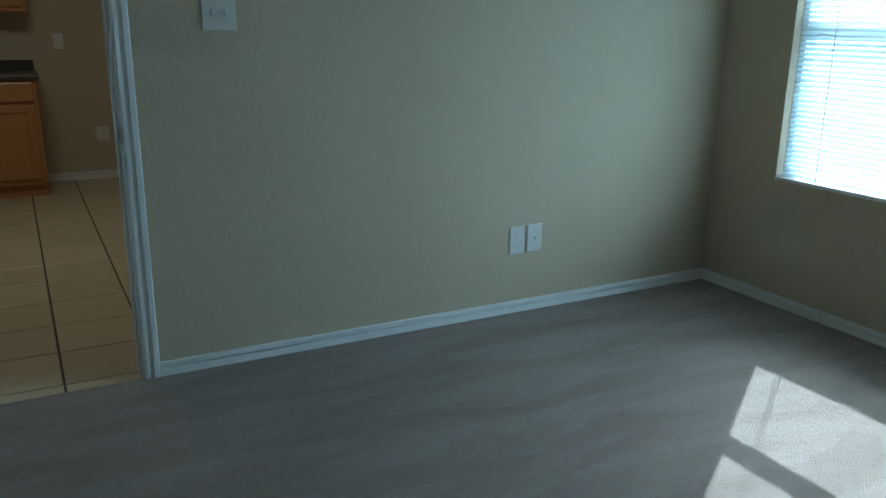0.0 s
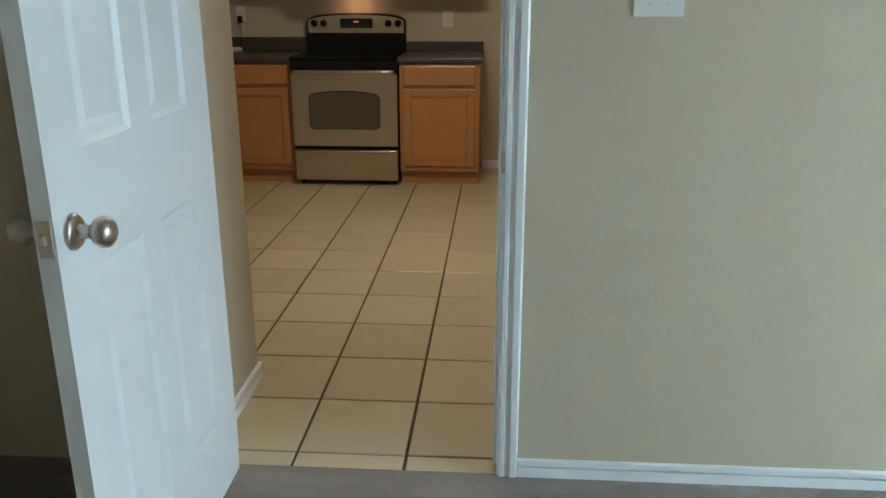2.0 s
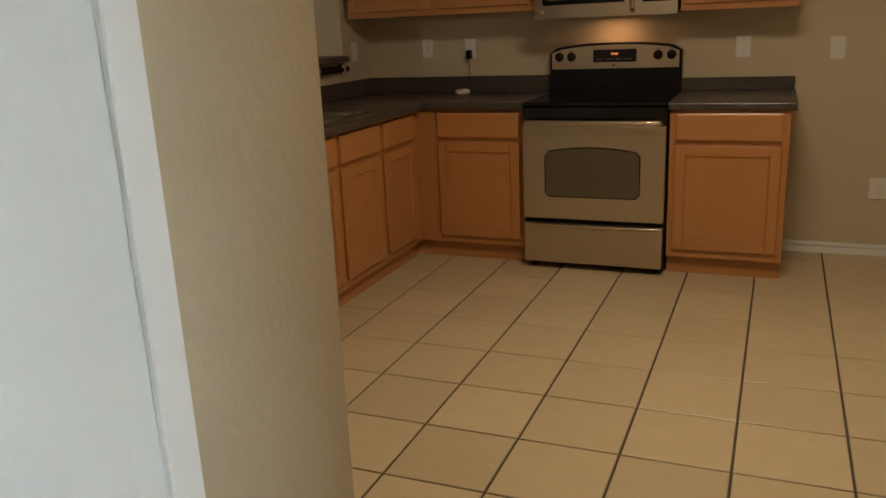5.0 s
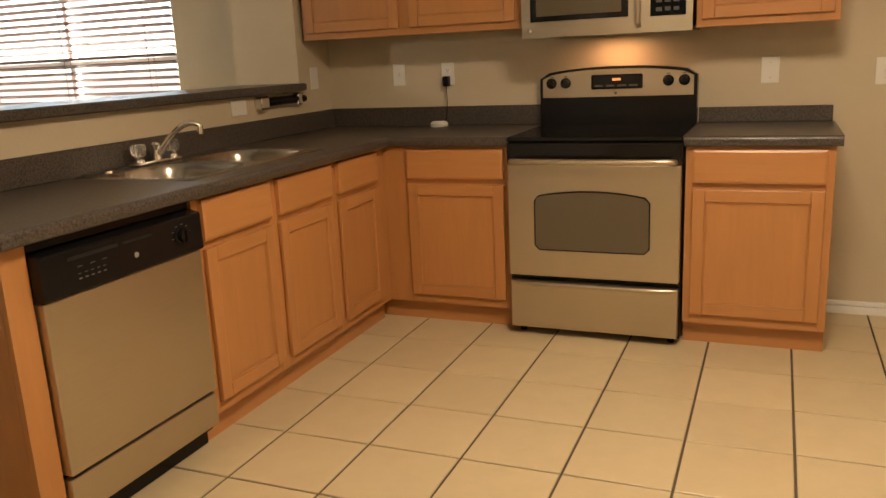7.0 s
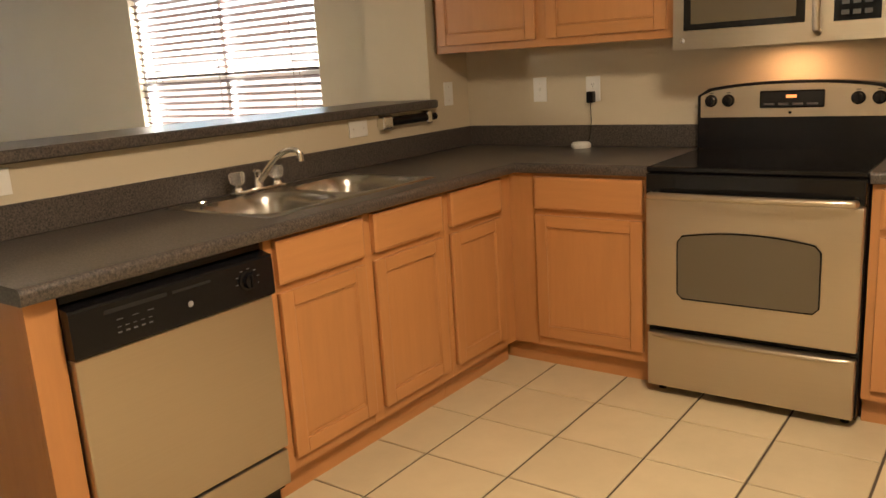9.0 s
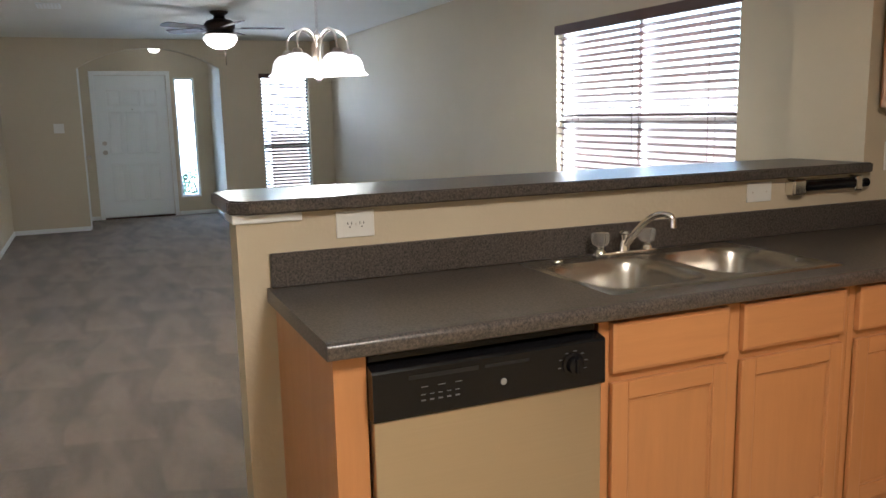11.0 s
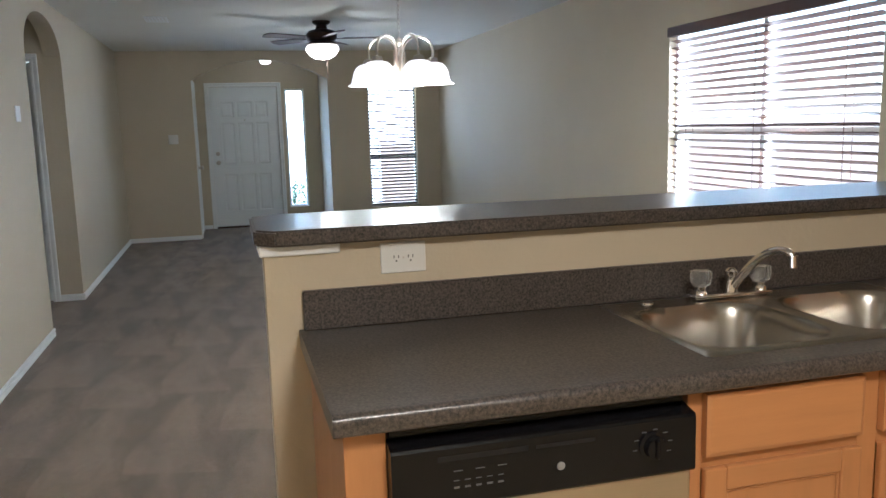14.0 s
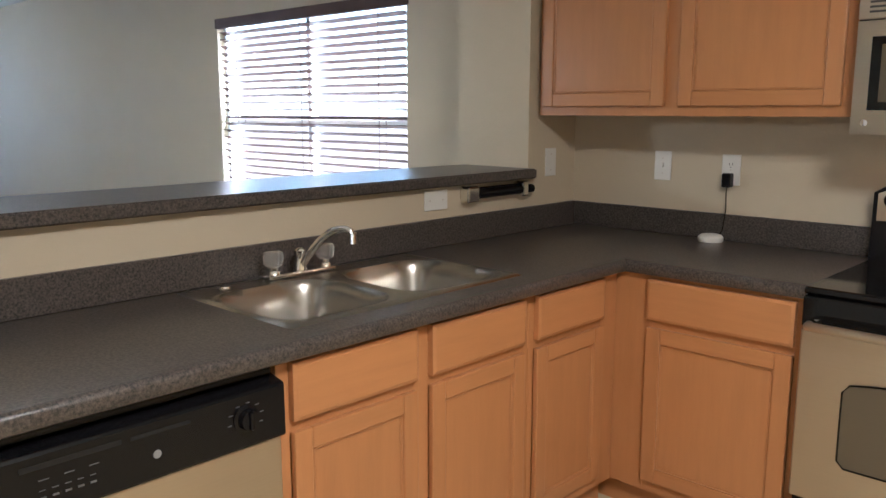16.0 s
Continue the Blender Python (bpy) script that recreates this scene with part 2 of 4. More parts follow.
# ---- lamps that stand for the sky outside each window ----
lamp("bedroom_window_sky", "AREA", (BX1 + 0.45, (BWY0 + BWY1) / 2, 1.4), 38, (0.80, 0.95, 1.0), 2.6, 2.2, aim=(0, (BWY0 + BWY1) / 2, 1.2))
lamp("dining_window_sky", "AREA", ((WX0 + WX1) / 2, 1.3, 2.9), 39, (1.0, 0.98, 0.93), 2.8, 1.4, aim=((WX0 + WX1) / 2, 0, 1.3))
lamp("far_window_sky", "AREA", (XF - 0.5, (FY0 + FY1) / 2, 1.85), 7, (0.95, 0.97, 1.0), 1.5, 1.4, aim=(0, (FY0 + FY1) / 2, 1.85))
lamp("sidelight_sky", "AREA", (XDOOR - 1.9, -1.6, 1.5), 27, (0.72, 0.87, 1.0), 2.6, 2.8, aim=(0, -1.9, 1.2))
# ---- lamps of the house ----
LX, LY = 2.35, -2.35   # kitchen ceiling lamp
lamp("kitchen_bulb", "AREA", (LX, LY, 2.405), 4.9, (1.0, 0.79, 0.56), 0.60, 0.50, aim=(LX, LY - 0.0001, 0))
for bulb_x in (1.60, 1.69):
    lamp("cooktop_bulb", "AREA", (bulb_x, -0.14, 1.325), 0.050, (1.0, 0.52, 0.24), 0.05, 0.05, aim=(bulb_x, -0.06, 0))
lamp("chandelier_bulb", "POINT", (-1.98, -2.053, 1.60), 4.5, (1.0, 0.90, 0.74), 0.08)
lamp("fan_bulb", "POINT", (-6.0, -1.95, 2.04), 1.6, (1.0, 0.90, 0.74), 0.06)


# ---- the shell ----
def pieces(bm, a0, a1, holes, put):
    a = a0
    for h0, h1, z0, z1 in sorted(holes):
        if h0 > a:
            put(bm, a, h0, 0, CEILING)
        if z0 > 0:
            put(bm, h0, h1, 0, z0)
        if z1 < CEILING:
            put(bm, h0, h1, z1, CEILING)
        a = h1
    if a < a1:
        put(bm, a, a1, 0, CEILING)
    return bm


def wall_x(name, x0, x1, y0, y1, holes=(), label="tan painted drywall with a light orange-peel texture"):
    bm = pieces(bmesh.new(), x0, x1, holes, lambda b, p, q, z0, z1: box(b, (p, y0, z0), (q, y1, z1)))
    return structure(name, bm, WALL, label, "wall")


def wall_y(name, y0, y1, x0, x1, holes=(), label="tan painted drywall with a light orange-peel texture"):
    bm = pieces(bmesh.new(), y0, y1, holes, lambda b, p, q, z0, z1: box(b, (x0, p, z0), (x1, q, z1)))
    return structure(name, bm, WALL, label, "wall")


def arch_head(name, a0, a1, spring, top, b0, b1, along, power=0.9):
    """The wall above an opening with a curved head, between a0 and a1, through from b0 to b1."""
    n = 20
    c, half = (a0 + a1) / 2, (a1 - a0) / 2
    pts = []
    for k in range(n + 1):
        th = math.pi * k / n
        pts.append((c - half * math.cos(th), spring + (top - spring) * math.sin(th) ** power if 0 < k < n else spring))
    pts += [(a1, CEILING), (a0, CEILING)]
    bm = bmesh.new()
    m = pose(0, b0, 0) if along == "x" else pose(b0, 0, 0, 0, 0, 90)
    extrude_outline(bm, pts, (b1 - b0) if along == "x" else -(b1 - b0), m)
    bmesh.ops.recalc_face_normals(bm, faces=bm.faces)
    return structure(name, bm, WALL, "tan painted drywall arch over an opening", "wall")


wall_x("wall_north", XF, XE + 0.12, 0, 0.16, [(WX0, WX1, WZ0, WZ1)])
structure("wall_pillar", boxes(((-0.39, -0.335, 0), (0, 0, CEILING))), WALL, "tan painted drywall pillar at the end of the bar", "wall")
wall_y("wall_kitchen_east", YK, 0, XE, XE + 0.12)
wall_x("wall_bedroom_north", BX0 - 0.12, BX1, YB, YK, [(XD0 - 0.018, XD1 + 0.018, 0, HD + 0.018)])
wall_y("wall_hall", YK, YH, XH - 0.12, XH)
wall_x("wall_kitchen_south", XS, XH - 0.12, YH - 0.12, YH)
wall_y("wall_kitchen_return", YL - 0.13, YH - 0.12, XS, XS + 0.12)
wall_x("wall_living_south", XF, XS, YL - 0.13, YL, [(HX0, HX1, 0, CEILING)])
arch_head("wall_hall_arch", HX0, HX1, 2.0, 2.33, YL - 0.13, YL, "x")
wall_y("wall_hall_far", YL - 1.5, YL - 0.13, HX0 - 0.12, HX0, [(YL - 1.05, YL - 0.24, 0, 2.03)])
wall_y("wall_hall_near", YL - 1.5, YL - 0.13, HX1 + 0.3, HX1 + 0.42)
wall_x("wall_hall_end", HX0 - 0.12, HX1 + 0.42, YL - 1.62, YL - 1.5)
wall_y("wall_far", YL - 0.13, 0.16, XF - 0.14, XF, [(AY0, AY1, 0, CEILING), (FY0, FY1, FZ0, FZ1)])
arch_head("wall_foyer_arch", AY0, AY1, 2.07, 2.33, XF - 0.14, XF, "y", 2)
wall_y("wall_front", -3.5, -1.35, XDOOR - 0.14, XDOOR, [(-3.105, -2.150, 0, 2.035), (-2.045, -1.758, 0.27, 2.0)])
wall_x("wall_foyer_south", XDOOR, XF - 0.14, AY0 - 0.12, AY0)
wall_x("wall_foyer_north", XDOOR, XF - 0.14, AY1, AY1 + 0.12)
wall_y("wall_bedroom_east", BY0, YK, BX1, BX1 + 0.14, [(BWY0, BWY1, BWZ0, BWZ1)])
wall_x("wall_bedroom_south", BX0, BX1, BY0 - 0.12, BY0)
wall_y("wall_bedroom_west", BY0, YB, BX0 - 0.12, BX0)
structure("half_wall", boxes(((-0.12, YP, 0), (0, -0.335, 1.134))), WALL, "tan painted half wall under the raised bar", "wall")
structure("ceiling", boxes(((XDOOR - 0.14, BY0 - 0.12, CEILING), (BX1 + 0.14, 0.16, CEILING + 0.12))), CEIL, "off-white textured ceiling", "ceiling")
structure("floor_bedroom", boxes(((BX0, BY0, -0.06), (BX1, YB, 0.008))), CARPET_BED, "grey-beige cut pile carpet with vacuum strokes", "carpet")
structure("floor_living", boxes(((XDOOR, YL - 1.5, -0.06), (-0.06, 0, 0.008))), CARPET_LIVING, "grey-beige cut pile carpet with vacuum strokes", "carpet")
kitchen_floor = structure("floor_kitchen", boxes(((-0.06, YB, -0.06), (XE, 0, -0.005))), GROUT, "beige ceramic floor tiles with dark grout", "tile floor")
structure("ground", boxes(((-400, -400, -0.4), (400, 400, -0.12))), SOIL, "dry brownish lawn outside the house", "ground")


def skirting(name, a, b, side):
    """A moulded baseboard from a to b (x, y), standing off the wall on the given side (a unit vector)."""
    (x0, y0), (x1, y1), (sx, sy) = a, b, side
    bm = bmesh.new()
    for z0, z1, t in ((0.0, 0.038, 0.0135), (0.038, 0.046, 0.0005), (0.046, 0.064, 0.0155)):
        lo = (min(x0, x1, x0 + sx * t, x1 + sx * t), min(y0, y1, y0 + sy * t, y1 + sy * t), z0)
        hi = (max(x0, x1, x0 + sx * t, x1 + sx * t), max(y0, y1, y0 + sy * t, y1 + sy * t), z1)
        box(bm, lo, hi, 0.0015)
    return structure(name, bm, WHITE, "white painted moulded baseboard", "baseboard")


CW = 0.06   # casing width
skirting("baseboard_bedroom_north", (XD1 + CW, YB), (BX1, YB), (0, -1))
skirting("baseboard_bedroom_east", (BX1, BY0), (BX1, YB - 0.014), (-1, 0))
skirting("baseboard_hall", (XH, YK + 0.016), (XH, YH + 0.014), (1, 0))
skirting("baseboard_kitchen_south", (XS, YH), (0.208, YH), (0, 1))
skirting("baseboard_kitchen_return", (XS, YL + 0.014), (XS, YH + 0.014), (-1, 0))
skirting("baseboard_kitchen_north", (2.60, 0), (XE, 0), (0, -1))
skirting("baseboard_kitchen_east", (XE, YK), (XE, -0.014), (-1, 0))
skirting("baseboard_living_south", (HX1, YL), (XS - 0.014, YL), (0, 1))
skirting("baseboard_living_south_far", (XF, YL), (HX0, YL), (0, 1))
skirting("baseboard_hall_jamb", (HX0, YL - 0.24 + CW), (HX0, YL + 0.014), (1, 0))
skirting("baseboard_far", (XF, YL + 0.014), (XF, AY0), (1, 0))
skirting("baseboard_far_right", (XF, AY1), (XF, 0), (1, 0))
skirting("baseboard_living_north", (XF + 0.014, 0), (-0.39, 0), (0, -1))
skirting("baseboard_foyer_front", (XDOOR, AY0), (XDOOR, -3.17), (1, 0))
skirting("baseboard_foyer_front_right", (XDOOR, -2.084), (XDOOR, AY1), (1, 0))
skirting("baseboard_foyer_north", (XDOOR + 0.014, AY1), (XF, AY1), (0, -1))


def casing(name, m, width, height, label="white painted moulded door casing"):
    """Trim round a door opening of that width; m maps (along, out, up) to the world."""
    c = tagged(new(name), label, "trim", kind="structure")
    steps = ((0.0, CW, 0.010), (0.006, 0.022, 0.015), (0.036, CW - 0.003, 0.018))
    for which in ("leg", "leg_far", "head"):
        bm = bmesh.new()
        for w0, w1, t in steps:
            lo, hi = {"leg": ((-w1, 0, 0), (-w0, t, height + w0)), "leg_far": ((width + w0, 0, 0), (width + w1, t, height + w0)),
                      "head": ((-w1, 0, height + w0), (width + w1, t, height + w1))}[which]
            box(bm, lo, hi, 0.0025)
        for v in bm.verts:
            v.co = m @ v.co
        bmesh.ops.recalc_face_normals(bm, faces=bm.faces)
        part("casing_head" if which == "head" else "casing_leg", bm, WHITE, c)
    return c


def facing(x, y, z, yaw):
    """Maps (along, out, up) to a wall: at yaw 0 along is +x and out is -y."""
    return pose(x, y, z, 0, 0, yaw) @ Matrix.Diagonal((1, -1, 1, 1))


casing("door_casing_bedroom", facing(XD0, YB, 0, 0), XD1 - XD0, HD)
jamb = tagged(new("door_frame_bedroom"), "white painted door frame with a stop", "door frame", kind="structure")
part("jamb", boxes(((XD1, YB - 0.001, 0), (XD1 + 0.018, YK + 0.001, HD + 0.018))), WHITE, jamb)
part("jamb", boxes(((XD0 - 0.018, YB - 0.001, 0), (XD0, YK + 0.001, HD + 0.018))), WHITE, jamb)
part("head", boxes(((XD0, YB - 0.001, HD), (XD1, YK + 0.001, HD + 0.018))), WHITE, jamb)
part("stop", boxes(((XD1 - 0.011, YB + 0.062, 0), (XD1, YB + 0.095, HD)), bevel=0.002), WHITE, jamb)
part("stop", boxes(((XD0, YB + 0.062, 0), (XD0 + 0.011, YB + 0.095, HD)), bevel=0.002), WHITE, jamb)
strike = thing("strike_plate", Matrix(), "small brushed nickel strike plate on the white door frame", "strike plate")
part("plate", boxes(((XD1 - 0.0022, YB + 0.006, 0.895), (XD1 + 0.0005, YB + 0.046, 0.965)), bevel=0.001), NICKEL, strike)
part("lip", boxes(((XD1 - 0.0022, YB - 0.0135, 0.900), (XD1 + 0.008, YB - 0.0105, 0.960)), bevel=0.001), NICKEL, strike)
part("latch_hole", boxes(((XD1 - 0.0032, YB + 0.017, 0.914), (XD1 - 0.002, YB + 0.034, 0.946))), SLOT, strike)


# ---- doors ----
def panel_slab(w, h, t, cols, rows):
    """A moulded panel door slab lying in x, z from 0, its thickness along y; panels at cols x rows on both faces."""
    bm = bmesh.new()
    xs = sorted({0, w, *[c for p in cols for c in p]})
    zs = sorted({0, h, *[c for p in rows for c in p]})
    fields = []
    for side, y in ((-1, 0.0), (1, t)):
        grid = [[bm.verts.new((x, y, z)) for z in zs] for x in xs]
        for i in range(len(xs) - 1):
            for j in range(len(zs) - 1):
                q = [grid[i][j], grid[i + 1][j], grid[i + 1][j + 1], grid[i][j + 1]]
                f = bm.faces.new(q if side < 0 else q[::-1])
                if (xs[i], xs[i + 1]) in cols and (zs[j], zs[j + 1]) in rows:
                    fields.append(f)
        if side < 0:
            front = grid
    back = grid
    nx, nz = len(xs), len(zs)
    ring = [(i, 0) for i in range(nx)] + [(nx - 1, j) for j in range(1, nz)] + [(i, nz - 1) for i in range(nx - 2, -1, -1)] + [(0, j) for j in range(nz - 2, 0, -1)]
    for (a, b), (c, d) in zip(ring, ring[1:] + ring[:1]):
        bm.faces.new((front[a][b], back[a][b], back[c][d], front[c][d]))
    bmesh.ops.recalc_face_normals(bm, faces=bm.faces)
    bmesh.ops.inset_individual(bm, faces=fields, thickness=0.016, depth=-0.009)
    bmesh.ops.inset_individual(bm, faces=fields, thickness=0.020, depth=0.0)
    bmesh.ops.inset_individual(bm, faces=fields, thickness=0.022, depth=0.006)
    return bm


def knob(parent, y0, out, x, z):
    """A round door knob with its rose; out is +1 or -1 along y."""
    bm = bmesh.new()
    m = pose(x, y0, z, -90 * out)
    lathe(bm, [(0.033, 0), (0.033, 0.004), (0.028, 0.010), (0.014, 0.013), (0.0115, 0.030), (0.014, 0.036), (0.024, 0.043), (0.0285, 0.055), (0.026, 0.066), (0.017, 0.073), (0.0, 0.075)], m, 28)
    bmesh.ops.recalc_face_normals(bm, faces=bm.faces)
    return smooth(part("knob", bm, NICKEL, parent, "satin nickel round knob"))


W = 0.785
bed_door = thing("bedroom_door", pose(1.990, YB - 0.022, 0.012, 0, 0, -89.2), "open white six-panel moulded door with a satin nickel knob", "door")
slab = part("slab", panel_slab(W, 2.015, 0.035, [(0.140, 0.352), (0.452, 0.665)], [(0.21, 0.855), (1.07, 1.60), (1.71, 1.90)]), DOORW, bed_door)
slab.location = (0, -0.035, 0)
knob(bed_door, 0.0, 1, W - 0.058, 0.935)
knob(bed_door, -0.035, -1, W - 0.058, 0.935)
part("latch_plate", boxes(((W - 0.0005, -0.030, 0.905), (W + 0.0015, -0.005, 0.970)), bevel=0.0008), NICKEL, bed_door)
part("latch_bolt", boxes(((W, -0.024, 0.927), (W + 0.011, -0.012, 0.948)), bevel=0.003), NICKEL, bed_door)
for z in (0.18, 1.0, 1.82):
    part("hinge", cyl(bmesh.new(), (-0.005, -0.037, z - 0.045), (-0.005, -0.037, z + 0.045), 0.005, n=12), NICKEL, bed_door)

front_door = thing("front_door", pose(XDOOR - 0.05, -3.105, 0.03, 0, 0, 90), "closed white six-panel front door with deadbolt and knob", "door")
part("slab", panel_slab(0.955, 2.005, 0.045, [(0.140, 0.330), (0.365, 0.590), (0.625, 0.815)], [(0.22, 0.76), (0.90, 1.50), (1.57, 1.80)]), DOORW, front_door)
knob(front_door, 0.0, -1, 0.075, 0.93)
dead = bmesh.new()
lathe(dead, [(0.030, 0), (0.030, 0.006), (0.022, 0.014), (0.0, 0.016)], pose(0.075, 0, 1.06, 90), 20)
part("deadbolt", dead, NICKEL, front_door, "satin nickel deadbolt")
part("peephole", lathe(bmesh.new(), [(0.010, 0), (0.008, 0.004), (0.0, 0.005)], pose(0.4775, 0, 1.535, 90), 16), CHROME, front_door, "bright metal peephole")
part("threshold", boxes(((0.0, -0.06, -0.03), (0.955, 0.05, 0.001)), bevel=0.004), BRONZE, front_door)
casing("door_casing_front", facing(XDOOR, -3.105, 0, 90), 0.955, 2.035)

casing("door_casing_pantry", facing(1.07, YH, 0, 180), 0.80, 2.03)
pantry = thing("pantry_door", pose(1.065, YH - 0.004, 0.01, 0, 0, 180), "closed white six-panel pantry door", "door")
part("slab", panel_slab(0.79, 2.015, 0.008, [(0.12, 0.345), (0.445, 0.67)], [(0.21, 0.855), (1.07, 1.60), (1.71, 1.90)]), DOORW, pantry).location = (0, -0.012, 0)
casing("door_casing_closet", facing(XF - 0.16, AY0, 0, 180), 0.72, 2.03)
closet = thing("closet_door", pose(XF - 0.165, AY0 + 0.004, 0.01, 0, 0, 180), "closed white six-panel closet door in the foyer", "door")
part("slab", panel_slab(0.71, 2.015, 0.006, [(0.11, 0.31), (0.40, 0.60)], [(0.21, 0.855), (1.07, 1.60), (1.71, 1.90)]), DOORW, closet).location = (0, -0.006, 0)
knob(closet, -0.006, -1, 0.06, 0.93)
casing("door_casing_hall", facing(HX0, YL - 1.05, 0, 90), 0.81, 2.03)
hall_door = thing("hall_door", pose(HX0 - 0.04, YL - 1.045, 0.012, 0, 0, 90), "closed white six-panel door in the hall", "door")
part("slab", panel_slab(0.80, 2.01, 0.035, [(0.12, 0.35), (0.45, 0.68)], [(0.21, 0.855), (1.07, 1.60), (1.71, 1.90)]), DOORW, hall_door)


# ---- windows ----
def window(name, m, w, h, label, sashes=2, bars=0, rail=0.5, rail_half=0.025):
    """A white sash window filling a hole; m maps (along, out to the room, up)."""
    win = tagged(new(name), label, "window", kind="structure")

    def mapped(bm):
        for v in bm.verts:
            v.co = m @ v.co
        bmesh.ops.recalc_face_normals(bm, faces=bm.faces)
        return bm
    f = 0.032
    part("window_frame", mapped(boxes(((0, -0.12, 0), (f, -0.05, h)), ((w - f, -0.12, 0), (w, -0.05, h)), ((f, -0.12, 0), (w - f, -0.05, f)), ((f, -0.12, h - f), (w - f, -0.05, h)))), WHITE, win)
    if sashes == 2:
        part("meeting_rail", mapped(boxes(((f, -0.11, h * rail - rail_half), (w - f, -0.055, h * rail + rail_half)), bevel=0.003)), WHITE, win)
    for k in range(bars):
        x = w * (k + 1) / (bars + 1)
        part("mullion", mapped(boxes(((x - 0.02, -0.11, f), (x + 0.02, -0.06, h - f)), bevel=0.003)), WHITE, win)
    pane = part("pane", mapped(boxes(((f, -0.092, f), (w - f, -0.088, h - f)))), GLASS, win)
    pane.visible_shadow = False
    part("window_sill", mapped(boxes(((-0.0, -0.05, -0.004), (w, 0.012, 0.014)), bevel=0.004)), WHITE, win)
    return win


window("window_1", facing(WX0, 0, WZ0, 0), WX1 - WX0, WZ1 - WZ0, "white-framed double window behind a wooden blind", bars=1)
window("window_2", facing(XF, FY0, FZ0, 90), FY1 - FY0, FZ1 - FZ0, "tall white-framed sash window behind a wooden blind", rail=0.40)
window("window_3", facing(BX1, BWY1, BWZ0, -90), BWY1 - BWY0, BWZ1 - BWZ0, "white-framed sash window flooded with daylight", rail=0.505, rail_half=0.034)
window("window_4", facing(XDOOR, -2.045, 0.27, 90), 0.287, 1.73, "narrow clear sidelight beside the front door", sashes=1)


def blind(name, m, w, h, pitch, depth, tilt, mat, head_mat, label, valance=0.065, inset=0.022):
    """A horizontal slat blind; m maps (along, out, up) with up from the top of the opening."""
    b = thing(name, Matrix(), label, "blind")

    def mapped(bm):
        for v in bm.verts:
            v.co = m @ v.co
        bmesh.ops.recalc_face_normals(bm, faces=bm.faces)
        return bm
    part("headrail", mapped(boxes(((-0.015, -0.02, -valance), (w + 0.015, 0.022, 0)), bevel=0.004)), head_mat, b)
    n = int((h - valance - 0.02) / pitch)
    me = None
    c, s = math.cos(radians(tilt)), math.sin(radians(tilt))
    rng = random.Random(5)
    for k in range(n):
        z = -valance - pitch * (k + 0.7)
        if me is None:
            bm = bmesh.new()
            prof = []
            for q in range(5):
                u = (q / 4 - 0.5) * depth
                prof.append((u * c, u * s + (0.0030 if depth > 0.03 else 0.0015) * (1 - (2 * q / 4 - 1) ** 2)))
            t = 0.0040 if depth > 0.03 else 0.0008
            rows = [[bm.verts.new((x, -0.012 + y, z2)) for y, z2 in prof] + [bm.verts.new((x, -0.012 + y, z2 - t)) for y, z2 in prof[::-1]] for x in (inset, w - inset)]
            cnt = len(rows[0])
            for q in range(cnt):
                bm.faces.new((rows[0][q], rows[0][(q + 1) % cnt], rows[1][(q + 1) % cnt], rows[1][q]))
            bm.faces.new(rows[0][::-1])
            bm.faces.new(rows[1])
            ob = part("slat", bm, mat, b)
            bmm = ob.data
            bmm.transform(m.to_3x3().to_4x4())
            bmm.update()
            me = ob.data
        else:
            ob = new("slat", me)
            ob.parent = b
        ob.matrix_basis = Matrix.Translation(m @ Vector((0, 0, z))) @ Matrix.Rotation(radians(rng.uniform(-0.05, 0.05)), 4, "Y")
    zb = -valance - pitch * (n + 0.4)
    part("bottom_rail", mapped(boxes(((inset, -0.012 - depth / 2, zb - 0.01), (w - inset, -0.012 + depth / 2, zb + 0.006)), bevel=0.003)), mat, b)
    for f in (0.12, 0.5, 0.88) if w > 1 else (0.2, 0.8):
        part("ladder_cord", mapped(boxes(((w * f - 0.002, -0.012 - depth / 2 - 0.002, zb), (w * f + 0.002, -0.012 - depth / 2, -valance)), ((w * f - 0.002, -0.012 + depth / 2, zb), (w * f + 0.002, -0.012 + depth / 2 + 0.002, -valance)))), head_mat, b)
    return b


blind("wooden_blind", facing(WX0, 0.012, WZ1, 0), WX1 - WX0, WZ1 - WZ0, 0.046, 0.050, 19, SLAT, SLAT, "dark reddish-brown wooden slat blind, lowered and half open")
blind("wooden_blind", facing(XF - 0.012, FY0, FZ1, 90), FY1 - FY0, FZ1 - FZ0, 0.046, 0.050, 26, SLAT, SLAT, "dark brown wooden slat blind on the tall window")
blind("mini_blind", facing(BX1 + 0.012, BWY1, BWZ1, -90), BWY1 - BWY0, BWZ1 - BWZ0, 0.023, 0.022, -40, VINYL, WHITE, "white metal mini blind, lowered with slats open", valance=0.03)


# ---- cabinets ----
class Front:
    """A run of cabinet fronts: maps (along, out, up), out from the wall."""
    def __init__(self, m):
        self.m = m

    def put(self, name, bm, mat, parent, label=""):
        for v in bm.verts:
            v.co = self.m @ v.co
        bmesh.ops.recalc_face_normals(bm, faces=bm.faces)
        return part(name, bm, mat, parent, label)


